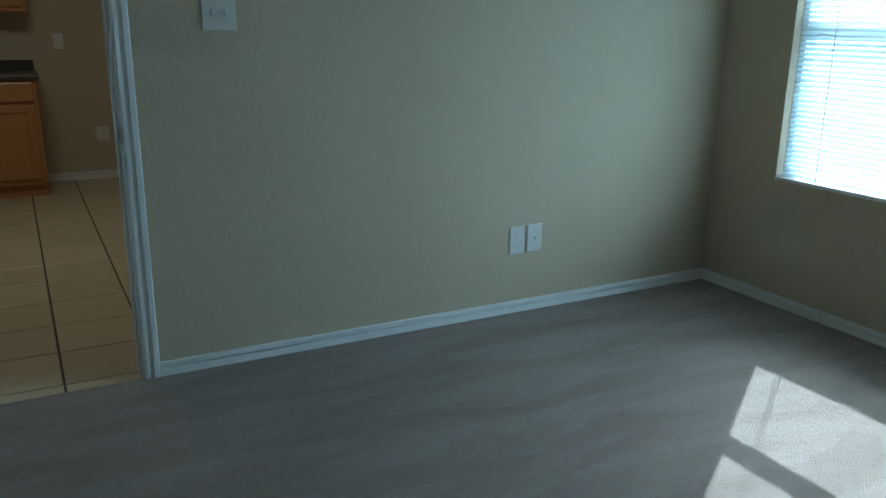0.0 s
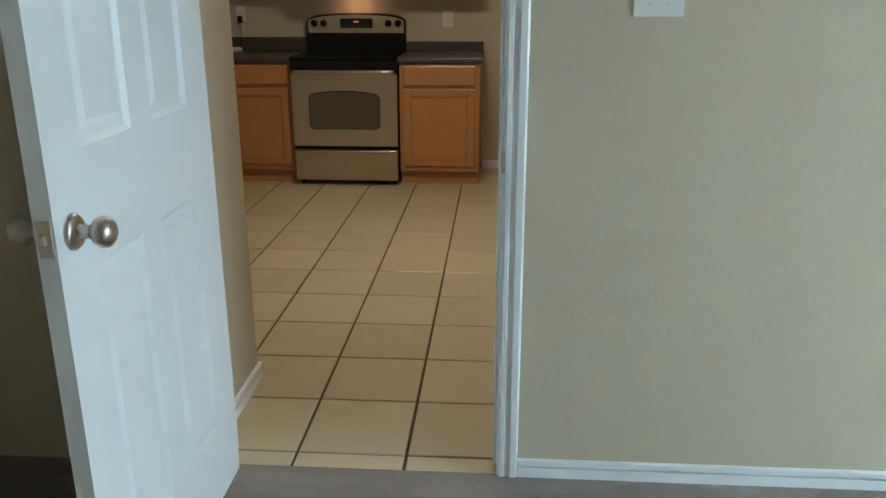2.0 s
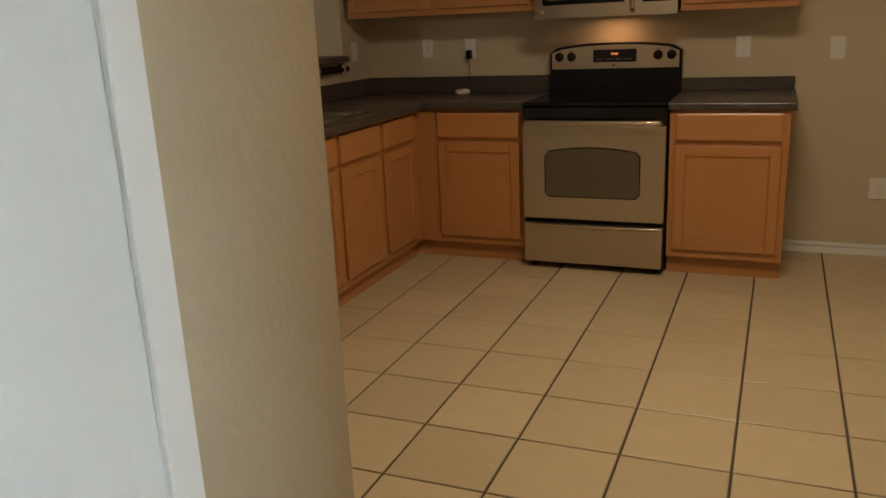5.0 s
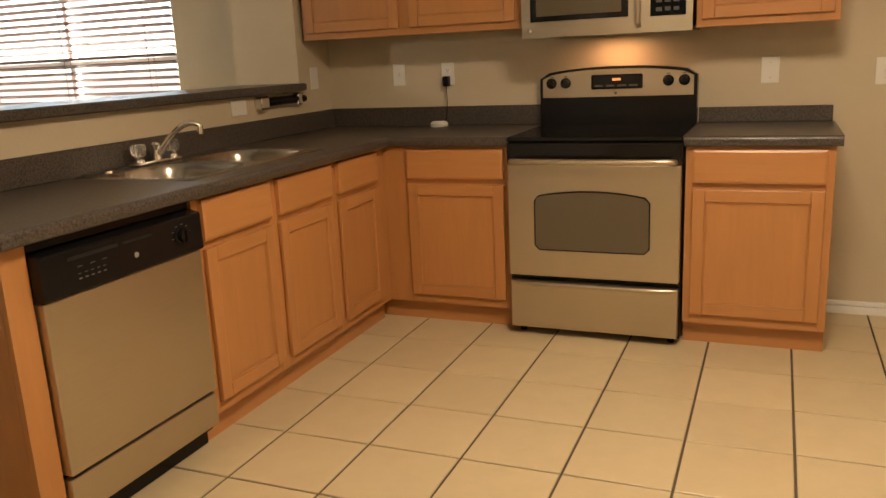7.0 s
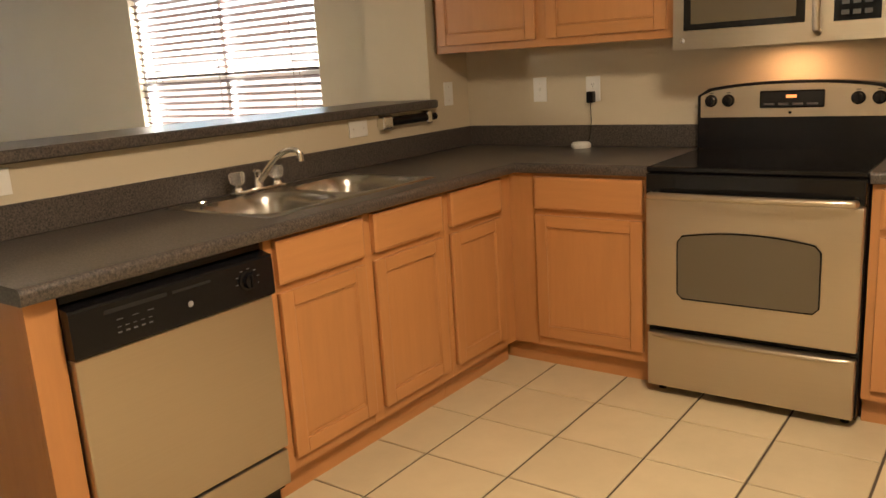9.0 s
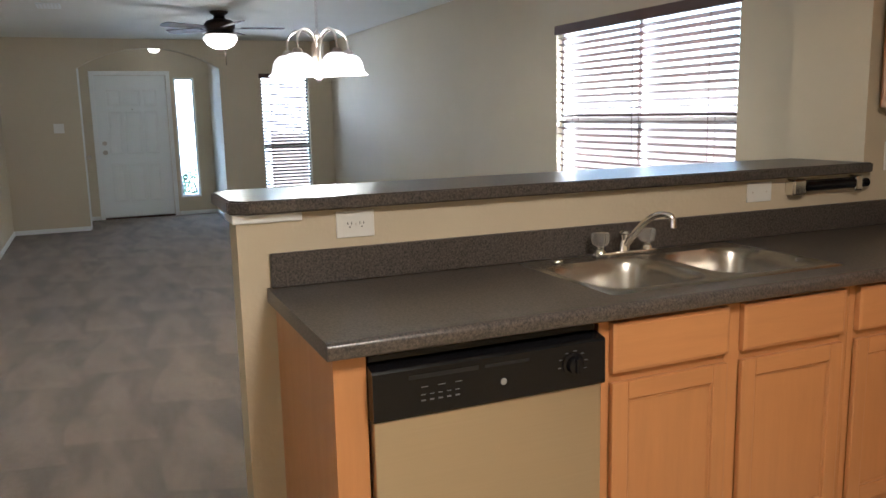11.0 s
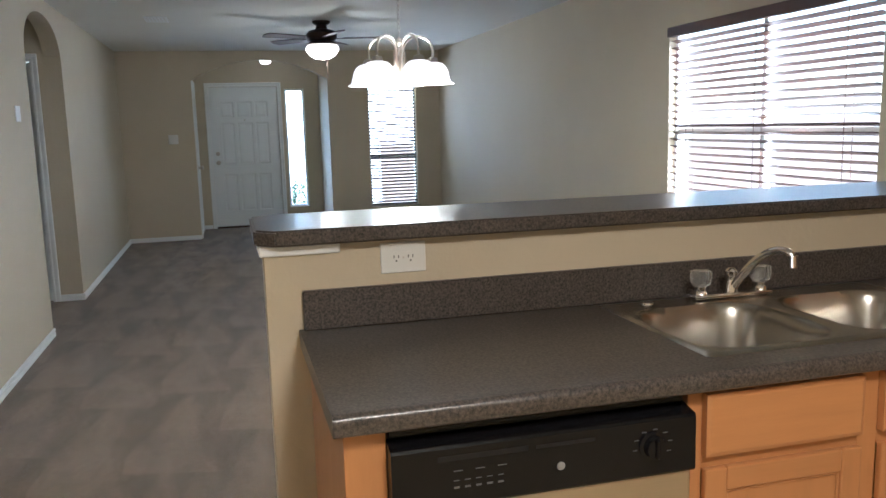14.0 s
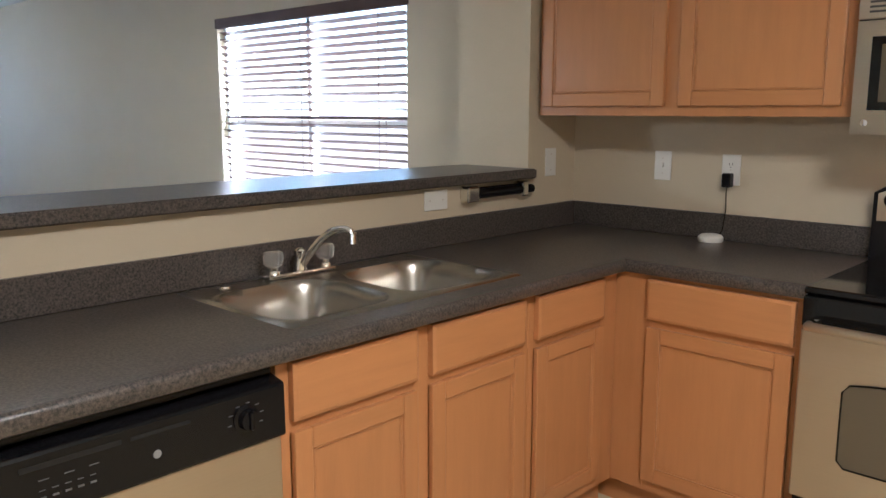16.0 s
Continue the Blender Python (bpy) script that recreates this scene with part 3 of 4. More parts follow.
def panel_front(run, parent, a0, a1, z0, z1, out):
    """A cabinet door: four rails round a sunk flat panel."""
    s, t = 0.052, 0.019
    door = run.put("door", boxes(((a0 + 0.002, out, z0 + 0.002), (a1 - 0.002, out + 0.009, z1 - 0.002))), OAK, parent)
    for lo, hi, mat, name in (((a0, out, z0), (a0 + s, out + t, z1), OAK, "stile"), ((a1 - s, out, z0), (a1, out + t, z1), OAK, "stile"),
                              ((a0 + s, out, z1 - s), (a1 - s, out + t - 0.0006, z1), OAK_H, "rail"), ((a0 + s, out, z0), (a1 - s, out + t - 0.0006, z0 + s), OAK_H, "rail")):
        run.put(name, boxes((lo, hi), bevel=0.004, seg=2), mat, door)
    for lo, hi in (((a0 + s, out + 0.009, z0 + s), (a0 + s + 0.008, out + 0.014, z1 - s)), ((a1 - s - 0.008, out + 0.009, z0 + s), (a1 - s, out + 0.014, z1 - s)),
                   ((a0 + s, out + 0.009, z0 + s), (a1 - s, out + 0.014, z0 + s + 0.008)), ((a0 + s, out + 0.009, z1 - s - 0.008), (a1 - s, out + 0.014, z1 - s))):
        run.put("bead", boxes((lo, hi), bevel=0.003), OAK, door)
    return door


def drawer_front(run, parent, a0, a1, z0, z1, out):
    bm = bmesh.new()
    box(bm, (a0, out, z0), (a1, out + 0.019, z1))
    f = max(bm.faces, key=lambda q: q.calc_center_median().y)
    bmesh.ops.inset_region(bm, faces=[f], thickness=0.014, depth=0.0)
    for v in f.verts:
        v.co.y += 0.004
    run.put("drawer_front", bm, OAK_H, parent)


def base_cabinet(run, a0, a1, doors, label, depth=0.61, back=0.0, top=0.868):
    c = thing("base_cabinet", Matrix(), label, "cabinet", "kitchen base cabinets")
    run.put("body", boxes(((a0, back, 0.0), (a1, depth - 0.055, 0.10)), ((a0, back, 0.10), (a1, depth - 0.02, top))), OAK, c)
    edges = [a0] + [x for d in doors for x in d] + [a1]
    for lo, hi in zip(edges[::2], edges[1::2]):
        if hi - lo > 0.004:
            run.put("stile", boxes(((lo, depth - 0.02, 0.10), (hi, depth, 0.868)), bevel=0.001), OAK, c)
    for d0, d1 in doors:
        for z0, z1 in ((0.10, 0.145), (0.684, 0.722), (0.852, 0.868)):
            run.put("rail", boxes(((d0, depth - 0.02, z0), (d1, depth - 0.0005, z1))), OAK_H, c)
        drawer_front(run, c, d0, d1, 0.719, 0.856, depth)
        panel_front(run, c, d0, d1, 0.143, 0.691, depth)
    run.put("toe_kick", boxes(((a0, depth - 0.055, 0), (a1, depth - 0.045, 0.10))), OAK_H, c)
    return c


sink_run = Front(Matrix(((0, 1, 0, 0), (1, 0, 0, 0), (0, 0, 1, 0), (0, 0, 0, 1))))     # along = y, out = x
wall_run = Front(Matrix(((1, 0, 0, 0), (0, -1, 0, 0), (0, 0, 1, 0), (0, 0, 0, 1))))    # along = x, out = -y
base_cabinet(sink_run, -2.026, -1.112, [(-1.992, -1.598), (-1.545, -1.145)], "honey maple sink base cabinet with two doors", top=0.735)
base_cabinet(sink_run, -1.110, -0.612, [(-1.084, -0.715)], "honey maple base cabinet with drawer and door in the corner")
base_cabinet(wall_run, 0.0, 1.250, [(0.738, 1.222)], "honey maple base cabinet between corner and range")
base_cabinet(wall_run, 2.022, 2.590, [(2.052, 2.560)], "honey maple end base cabinet beside the range")
end = thing("end_panel", Matrix(), "honey maple end panel beside the dishwasher", "cabinet panel")
part("panel", boxes(((0.0, -2.745, 0.0), (0.59, -2.727, 0.868))), OAK, end)
part("front_stile", boxes(((0.59, -2.745, 0.0), (0.61, -2.665, 0.868)), bevel=0.001), OAK, end)


def upper_cabinet(a0, a1, z0, z1, doors, label, depth=0.30):
    c = thing("wall_cabinet", Matrix(), label, "cabinet", "kitchen wall cabinets")
    wall_run.put("body", boxes(((a0, 0.0, z0 + 0.012), (a1, depth - 0.02, z1))), OAK, c)
    wall_run.put("face_frame", boxes(((a0, depth - 0.02, z0), (a1, depth, z1)), bevel=0.001), OAK, c)
    for d0, d1 in doors:
        panel_front(wall_run, c, d0, d1, z0 + 0.035, z1 - 0.03, depth)
    return c


upper_cabinet(0.030, 1.235, 1.392, 2.13, [(0.052, 0.594), (0.650, 1.200)], "honey maple wall cabinet with two doors")
upper_cabinet(2.022, 2.590, 1.352, 2.13, [(2.045, 2.568)], "honey maple wall cabinet with one door")
upper_cabinet(1.237, 2.020, 1.775, 2.13, [(1.265, 1.620), (1.640, 1.995)], "short honey maple wall cabinet above the microwave")

# ---- worktops ----
ZT, ZC = 0.914, 0.872
SX0, SX1, SY0, SY1 = 0.038, 0.567, -1.952, -1.085   # sink's rim


def nosing(bm, length, m):
    """The rounded front edge of a laminate top, along x."""
    arc = [radians(a) for a in range(0, 91, 15)]
    pts = [(0.0, ZC), (0.034, ZC), (0.038, ZC + 0.004)] + [(0.024 + 0.016 * math.cos(a), ZT - 0.016 + 0.016 * math.sin(a)) for a in arc] + [(0.0, ZT)]
    vs = [[bm.verts.new(m @ Vector((x, u, z))) for u, z in pts] for x in (0, length)]
    for k in range(len(pts)):
        q = (k + 1) % len(pts)
        bm.faces.new((vs[0][k], vs[0][q], vs[1][q], vs[1][k]))
    bm.faces.new(vs[0][::-1])
    bm.faces.new(vs[1])


def lattice(xs, ys, keep, z0, z1):
    """One solid slab out of the kept cells of a lattice."""
    bm = bmesh.new()
    top = {(i, j): bm.verts.new((x, y, z1)) for i, x in enumerate(xs) for j, y in enumerate(ys)}
    low = {(i, j): bm.verts.new((x, y, z0)) for i, x in enumerate(xs) for j, y in enumerate(ys)}
    cells = {(i, j) for i in range(len(xs) - 1) for j in range(len(ys) - 1) if keep((xs[i] + xs[i + 1]) / 2, (ys[j] + ys[j + 1]) / 2)}
    for i, j in cells:
        ring = [(i, j), (i + 1, j), (i + 1, j + 1), (i, j + 1)]
        bm.faces.new([top[k] for k in ring])
        bm.faces.new([low[k] for k in ring[::-1]])
        for (a, b), n in zip(zip(ring, ring[1:] + ring[:1]), ((i, j - 1), (i + 1, j), (i, j + 1), (i - 1, j))):
            if n not in cells:
                bm.faces.new((low[a], low[b], top[b], top[a]))
    bmesh.ops.delete(bm, geom=[v for v in bm.verts if not v.link_faces], context="VERTS")
    return bm


def worktop(name, slab, noses, splash, label):
    t = thing(name, Matrix(), label, "countertop")
    part("top", slab, COUNTER, t)
    for length, m in noses:
        bm = bmesh.new()
        nosing(bm, length, m)
        bmesh.ops.recalc_face_normals(bm, faces=bm.faces)
        smooth(part("front_edge", bm, COUNTER, t), 50)
    for lo, hi in splash:
        part("backsplash", boxes((lo, hi), bevel=0.003), COUNTER, t)
    return t


YE = -2.768
worktop("countertop",
        lattice((0, SX0 + 0.015, SX1 - 0.015, 0.62, 1.253), (YE, SY0 + 0.015, SY1 - 0.015, -0.60, 0),
                lambda x, y: (x < 0.62 or y > -0.60) and not (SX0 + 0.015 < x < SX1 - 0.015 and SY0 + 0.015 < y < SY1 - 0.015), ZC, ZT),
        [(abs(YE) - 0.60, pose(0.62, -0.60, 0, 0, 0, -90) @ Matrix.Diagonal((1, 1, 1, 1))), (0.633, pose(0.62, -0.60, 0) @ Matrix.Diagonal((1, -1, 1, 1)))],
        [((0, YE + 0.012, ZT), (0.020, -0.0, 1.016)), ((0.020, -0.020, ZT), (1.253, 0, 1.016))],
        "dark charcoal speckled laminate L-shaped countertop with backsplash")
worktop("countertop", boxes(((2.018, -0.60, ZC), (2.612, 0, ZT))), [(0.594, pose(2.018, -0.60, 0) @ Matrix.Diagonal((1, -1, 1, 1)))],
        [((2.018, -0.020, ZT), (2.602, 0, 0.986))], "short dark charcoal speckled laminate countertop with backsplash")
bar_top = thing("bar_top", Matrix(), "raised dark charcoal speckled laminate bar top", "bar counter")
bm = bmesh.new()
out = [(0.045, -0.335), (-0.37, -0.335), (-0.37, -2.80), (-0.325, -2.865), (0.0, -2.865), (0.045, -2.82)]
vs = [bm.verts.new((x, y, 1.136)) for x, y in out]
f = bm.faces.new(vs)
g = bmesh.ops.extrude_face_region(bm, geom=[f])
for v in g["geom"]:
    if isinstance(v, bmesh.types.BMVert):
        v.co.z = 1.176
bmesh.ops.recalc_face_normals(bm, faces=bm.faces)
bmesh.ops.bevel(bm, geom=[e for e in bm.edges if abs(e.verts[0].co.z - e.verts[1].co.z) < 0.001], offset=0.005, segments=2, affect="EDGES")
part("slab", bm, COUNTER, bar_top)
part("front_edge", boxes(((0.0435, -2.815, 1.140), (0.0475, -0.338, 1.1725)), bevel=0.0018), COUNTER, bar_top)
part("end_edge", boxes(((-0.322, -2.8675, 1.140), (-0.002, -2.8635, 1.1725)), bevel=0.0018), COUNTER, bar_top)
structure("trim_half_wall_cap", boxes(((-0.13, YP - 0.012, 1.108), (0.012, YP + 0.19, 1.134)), bevel=0.003), WHITE, "white painted wood cap under the bar's end", "trim")

# ---- sink and tap ----
sink = thing("kitchen_sink", Matrix(), "drop-in double-bowl stainless steel sink", "sink")


def bowl(x, y, cx, cy, ax, ay):
    u, v = abs((x - cx) / ax), abs((y - cy) / ay)
    r = (u ** 4.2 + v ** 4.2) ** (1 / 4.2)
    t = min(1.0, max(0.0, (1.0 - r) / 0.26))
    return -0.165 * t * t * (3 - 2 * t)


bm = bmesh.new()
NX, NY = 56, 96
grid = []
for i in range(NX + 1):
    row = []
    for j in range(NY + 1):
        x, y = SX0 + (SX1 - SX0) * i / NX, SY0 + (SY1 - SY0) * j / NY
        e = min(x - SX0, SX1 - x, y - SY0, SY1 - y)
        z = ZT + 0.006 * min(1, e / 0.012)
        z += min(bowl(x, y, 0.338, -1.748, 0.198, 0.190), bowl(x, y, 0.338, -1.318, 0.198, 0.190))
        row.append(bm.verts.new((x, y, z)))
    grid.append(row)
for i in range(NX):
    for j in range(NY):
        bm.faces.new((grid[i][j], grid[i + 1][j], grid[i + 1][j + 1], grid[i][j + 1]))
smooth(part("basin", bm, SINK, sink), 60)
for y in (-1.748, -1.318):
    bm = bmesh.new()
    lathe(bm, [(0.044, 0), (0.044, 0.003), (0.036, 0.004), (0.030, -0.001), (0.0, -0.001)], pose(0.338, y, ZT - 0.158), 24)
    bmesh.ops.recalc_face_normals(bm, faces=bm.faces)
    part("drain", bm, CHROME, sink)
part("hole_cover", lathe(bmesh.new(), [(0.020, 0), (0.018, 0.005), (0.0, 0.007)], pose(0.085, -1.83, ZT + 0.006), 20), CHROME, sink)

tap = thing("kitchen_tap", pose(0.085, -1.566, ZT + 0.006), "chrome two-handle kitchen tap with clear acrylic knobs", "tap")
bm = bmesh.new()
box(bm, (-0.026, -0.125, 0), (0.026, 0.125, 0.014), 0.010, 3)
smooth(part("deck_plate", bm, CHROME, tap))
bm = bmesh.new()
pts = []
for k in range(21):
    u = k / 20
    r = 0.185 * u
    pts.append((r * 0.96, r * 0.28, 0.02 + 0.130 * math.sin(u * math.pi * 0.58)))
pts.append((pts[-1][0] + 0.004, pts[-1][1] + 0.005, pts[-1][2] - 0.018))
tube(bm, pts, lambda u: 0.0125 - 0.003 * u)
bmesh.ops.recalc_face_normals(bm, faces=bm.faces)
spout = smooth(part("spout", bm, CHROME, tap))
part("aerator", cyl(bmesh.new(), (pts[-1][0], pts[-1][1], pts[-1][2] - 0.020), (pts[-1][0], pts[-1][1], pts[-1][2] + 0.012), 0.0125), CHROME, spout)
bm = bmesh.new()
lathe(bm, [(0.020, 0.010), (0.019, 0.03), (0.013, 0.045), (0.012, 0.055), (0.017, 0.064), (0.017, 0.074), (0.008, 0.082), (0.0, 0.083)], Matrix(), 20)
bmesh.ops.recalc_face_normals(bm, faces=bm.faces)
smooth(part("spout_hub", bm, CHROME, tap))
for y in (-0.096, 0.096):
    bm = bmesh.new()
    lathe(bm, [(0.020, 0.010), (0.017, 0.022), (0.012, 0.026), (0.012, 0.036), (0.0, 0.037)], pose(0, y, 0), 20)
    stem = smooth(part("handle_stem", bm, CHROME, tap))
    bm = bmesh.new()
    n = 24
    lathe(bm, [(0.018, 0.036), (0.026, 0.044), (0.029, 0.060), (0.029, 0.074), (0.024, 0.082), (0.0, 0.084)], pose(0, y, 0), n)
    for v in bm.verts:
        d = Vector((v.co.x, v.co.y - y, 0))
        if d.length > 0.02:
            a = math.atan2(d.y, d.x)
            d *= 1 + 0.05 * math.cos(12 * a)
            v.co.x, v.co.y = d.x, y + d.y
    bmesh.ops.recalc_face_normals(bm, faces=bm.faces)
    part("knob", bm, ACRYLIC, stem, "clear faceted acrylic knob")

# ---- range ----
rg = thing("range", Matrix(), "stainless steel and black freestanding electric range", "range")
XM = (XR0 + XR1) / 2
part("body", boxes(((XR0, -0.64, 0.03), (XR1, -0.02, 0.895))), BLACK, rg)
part("cooktop", boxes(((XR0 - 0.002, -0.665, 0.895), (XR1 + 0.002, -0.085, 0.917)), bevel=0.006, seg=2), GLASSBLACK, rg, "black glass cooktop")
# backguard with a gently crowned top
bm = bmesh.new()
n = 16
prof = [(XR0, 0.915), (XR1, 0.915)]
for k in range(n + 1):
    u = 1 - 2 * k / n
    prof.append((XM + u * (XR1 - XR0) / 2, 1.196 - 0.030 * abs(u) ** 2.4 - (0.022 if abs(u) > 0.99 else 0)))
extrude_outline(bm, prof, 0.070, pose(0, -0.090, 0))
bmesh.ops.recalc_face_normals(bm, faces=bm.faces)
part("backguard", bm, BLACK, rg)
bm = bmesh.new()
prof = [(XR0 + 0.016, 1.052), (XR1 - 0.016, 1.052)]
for k in range(n + 1):
    u = 1 - 2 * k / n
    prof.append((XM + u * (XR1 - XR0 - 0.032) / 2, 1.184 - 0.030 * abs(u) ** 2.4 - (0.012 if abs(u) > 0.99 else 0)))
extrude_outline(bm, prof, 0.012, pose(0, -0.100, 0))
bmesh.ops.recalc_face_normals(bm, faces=bm.faces)
panel = part("control_panel", bm, STEEL, rg, "brushed stainless control panel")
part("display", boxes(((1.518, -0.104, 1.088), (1.765, -0.099, 1.158)), bevel=0.006, seg=2), GLASSBLACK, panel, "black clock and key display")
for k in range(4):
    part("display_key", boxes(((1.535 + 0.055 * k, -0.1052, 1.100), (1.575 + 0.055 * k, -0.1040, 1.108))), SLOT, panel)
part("clock_digits", boxes(((1.62, -0.1052, 1.128), (1.66, -0.1040, 1.140))), LED, panel)
part("badge", boxes(((XM - 0.006, -0.102, 1.064), (XM + 0.006, -0.0998, 1.074)), bevel=0.001), BLACK, panel)
for x in (1.318, 1.390, 1.884, 1.958):
    bm = bmesh.new()
    lathe(bm, [(0.026, 0), (0.026, 0.006), (0.021, 0.009), (0.019, 0.026), (0.0, 0.028)], pose(x, -0.100, 1.122, 90), 24)
    box(bm, (x - 0.004, -0.134, 1.104), (x + 0.004, -0.126, 1.140), 0.002)
    smooth(part("burner_knob", bm, BLACK, rg))
for x in (1.318, 1.390, 1.884, 1.958):
    part("knob_mark", boxes(((x - 0.008, -0.1012, 1.152), (x + 0.008, -0.0998, 1.156))), SLOT, panel)
# oven door with a window whose head is arched
bm = bmesh.new()
W0, W1, WB, WT = 1.386, 1.888, 0.415, 0.672
win = [(W0 + 0.02, WB), (W1 - 0.02, WB), (W1, WB + 0.02), (W1, WT - 0.035)]
win += [(XM + (W1 - XM - 0.02) * (1 - k / 6), WT - 0.012 + 0.022 * (1 - (1 - k / 6) ** 2)) for k in range(13)]
win += [(W0, WT - 0.035), (W0, WB + 0.02)]
extrude_outline(bm, [(x, z) for x, z in win], 0.004, pose(0, -0.688, 0))
bmesh.ops.recalc_face_normals(bm, faces=bm.faces)
door = part("oven_door", boxes(((XR0 + 0.003, -0.684, 0.290), (XR1 - 0.003, -0.640, 0.798)), bevel=0.005, seg=2), STEEL, rg, "brushed stainless oven door")
part("oven_window", bm, OVEN_GLASS, door, "dark arched oven window")
bm = bmesh.new()
rim = [Vector((x, -0.6885, z)) for x, z in win]
tube(bm, rim + rim[:2], 0.0028, 6)
part("window_rim", bm, BLACK, door)
bm = bmesh.new()
hp = [(XR0 + 0.028, -0.690, 0.812), (XR0 + 0.035, -0.722, 0.816)] + [(XR0 + 0.05 + (XR1 - XR0 - 0.10) * k / 10, -0.728 - 0.010 * math.sin(math.pi * k / 10), 0.817) for k in range(11)] + [(XR1 - 0.035, -0.722, 0.816), (XR1 - 0.028, -0.690, 0.812)]
tube(bm, hp, 0.0135, 14)
bmesh.ops.recalc_face_normals(bm, faces=bm.faces)
smooth(part("handle", bm, STEEL, door, "bright stainless bar handle"))
part("front_trim", boxes(((XR0 + 0.001, -0.678, 0.802), (XR1 - 0.001, -0.640, 0.893)), bevel=0.006, seg=2), GLASSBLACK, rg)
dr = part("drawer", boxes(((XR0 + 0.006, -0.680, 0.040), (XR1 - 0.006, -0.640, 0.262)), bevel=0.005, seg=2), STEEL, rg, "stainless warming drawer")
bm = bmesh.new()
hp = [(XR0 + 0.03 + (XR1 - XR0 - 0.06) * k / 12, -0.676 - 0.016 * math.sin(math.pi * k / 12) ** 0.3, 0.254) for k in range(13)]
tube(bm, hp, 0.010, 10)
bmesh.ops.recalc_face_normals(bm, faces=bm.faces)
smooth(part("drawer_pull", bm, STEEL, dr))
for x in (XR0 + 0.04, XR1 - 0.04):
    for y in (-0.60, -0.08):
        part("foot", cyl(bmesh.new(), (x, y, 0), (x, y, 0.03), 0.016, n=12), BLACK, rg)

# ---- microwave ----
MX0, MX1, MZ0, MZ1 = 1.250, 2.012, 1.345, 1.770
mw = thing("microwave", Matrix(), "stainless over-the-range microwave with a lit cooktop lamp", "microwave")
part("body", boxes(((MX0, -0.36, MZ0), (MX1, 0.0, MZ1))), BLACK, mw)
bm = bmesh.new()
n = 14
front = [(MX0 + (MX1 - MX0) * k / n, -0.372 - 0.034 * math.sin(math.pi * k / n)) for k in range(n + 1)]
for z0, z1 in ((MZ0 - 0.004, 1.672),):
    a = [bm.verts.new((x, y, z0)) for x, y in front] + [bm.verts.new((MX1, -0.355, z0)), bm.verts.new((MX0, -0.355, z0))]
    b = [bm.verts.new((x, y, z1)) for x, y in front] + [bm.verts.new((MX1, -0.355, z1)), bm.verts.new((MX0, -0.355, z1))]
    for k in range(len(a)):
        q = (k + 1) % len(a)
        bm.faces.new((a[k], a[q], b[q], b[k]))
    bm.faces.new(a[::-1])
    bm.faces.new(b)
bmesh.ops.recalc_face_normals(bm, faces=bm.faces)
mdoor = part("door", bm, STEEL, mw, "stainless curved door")


def curved(name, x0, x1, z0, z1, lift, mat, parent, label=""):
    """A thin sheet that follows the microwave's bowed front."""
    bm = bmesh.new()
    k = 10
    rows = []
    for z in (z0, z1):
        for d in (lift, -0.002):
            rows.append([bm.verts.new((x0 + (x1 - x0) * i / k, -0.372 - 0.034 * math.sin(math.pi * (x0 + (x1 - x0) * i / k - MX0) / (MX1 - MX0)) - d, z)) for i in range(k + 1)])
    f0, b0, f1, b1 = rows
    for i in range(k):
        bm.faces.new((f0[i], f0[i + 1], f1[i + 1], f1[i]))
        bm.faces.new((f0[i], b0[i], b0[i + 1], f0[i + 1]))
        bm.faces.new((f1[i], f1[i + 1], b1[i + 1], b1[i]))
    bm.faces.new((f0[0], f1[0], b1[0], b0[0]))
    bm.faces.new((f0[k], b0[k], b1[k], f1[k]))
    bmesh.ops.recalc_face_normals(bm, faces=bm.faces)
    return part(name, bm, mat, parent, label)


curved("window", 1.295, 1.745, 1.412, 1.625, 0.003, GLASSBLACK, mdoor, "black glass window")
curved("window_screen", 1.325, 1.715, 1.436, 1.602, 0.004, OVEN_GLASS, mdoor)
curved("control_panel", 1.838, 1.985, 1.408, 1.640, 0.003, GLASSBLACK, mdoor, "black control panel")
for i in range(3):
    for j in range(4):
        curved("key", 1.862 + 0.036 * i, 1.886 + 0.036 * i, 1.428 + 0.036 * j, 1.444 + 0.036 * j, 0.0045, SLOT, mdoor)
bm = bmesh.new()
tube(bm, [(1.790, -0.405, 1.372), (1.790, -0.436, 1.385), (1.790, -0.444, 1.45), (1.790, -0.447, 1.51), (1.790, -0.444, 1.57), (1.790, -0.436, 1.635), (1.790, -0.405, 1.648)], 0.013, 14)
bmesh.ops.recalc_face_normals(bm, faces=bm.faces)
smooth(part("handle", bm, STEEL, mdoor, "vertical stainless bar handle"))
bm = bmesh.new()
lathe(bm, [(0.011, 0), (0.010, 0.003), (0.0, 0.004)], pose(1.29, -0.377, 1.375, 90), 18)
part("badge", bm, CHROME, mdoor)
vent = part("vent", boxes(((MX0, -0.376, 1.676), (MX1, -0.350, MZ1)), bevel=0.003), STEEL, mw)
for k in range(5):
    part("vent_slot", boxes(((MX0 + 0.03, -0.378, 1.694 + 0.014 * k), (MX1 - 0.03, -0.3755, 1.700 + 0.014 * k))), SLOT, vent)

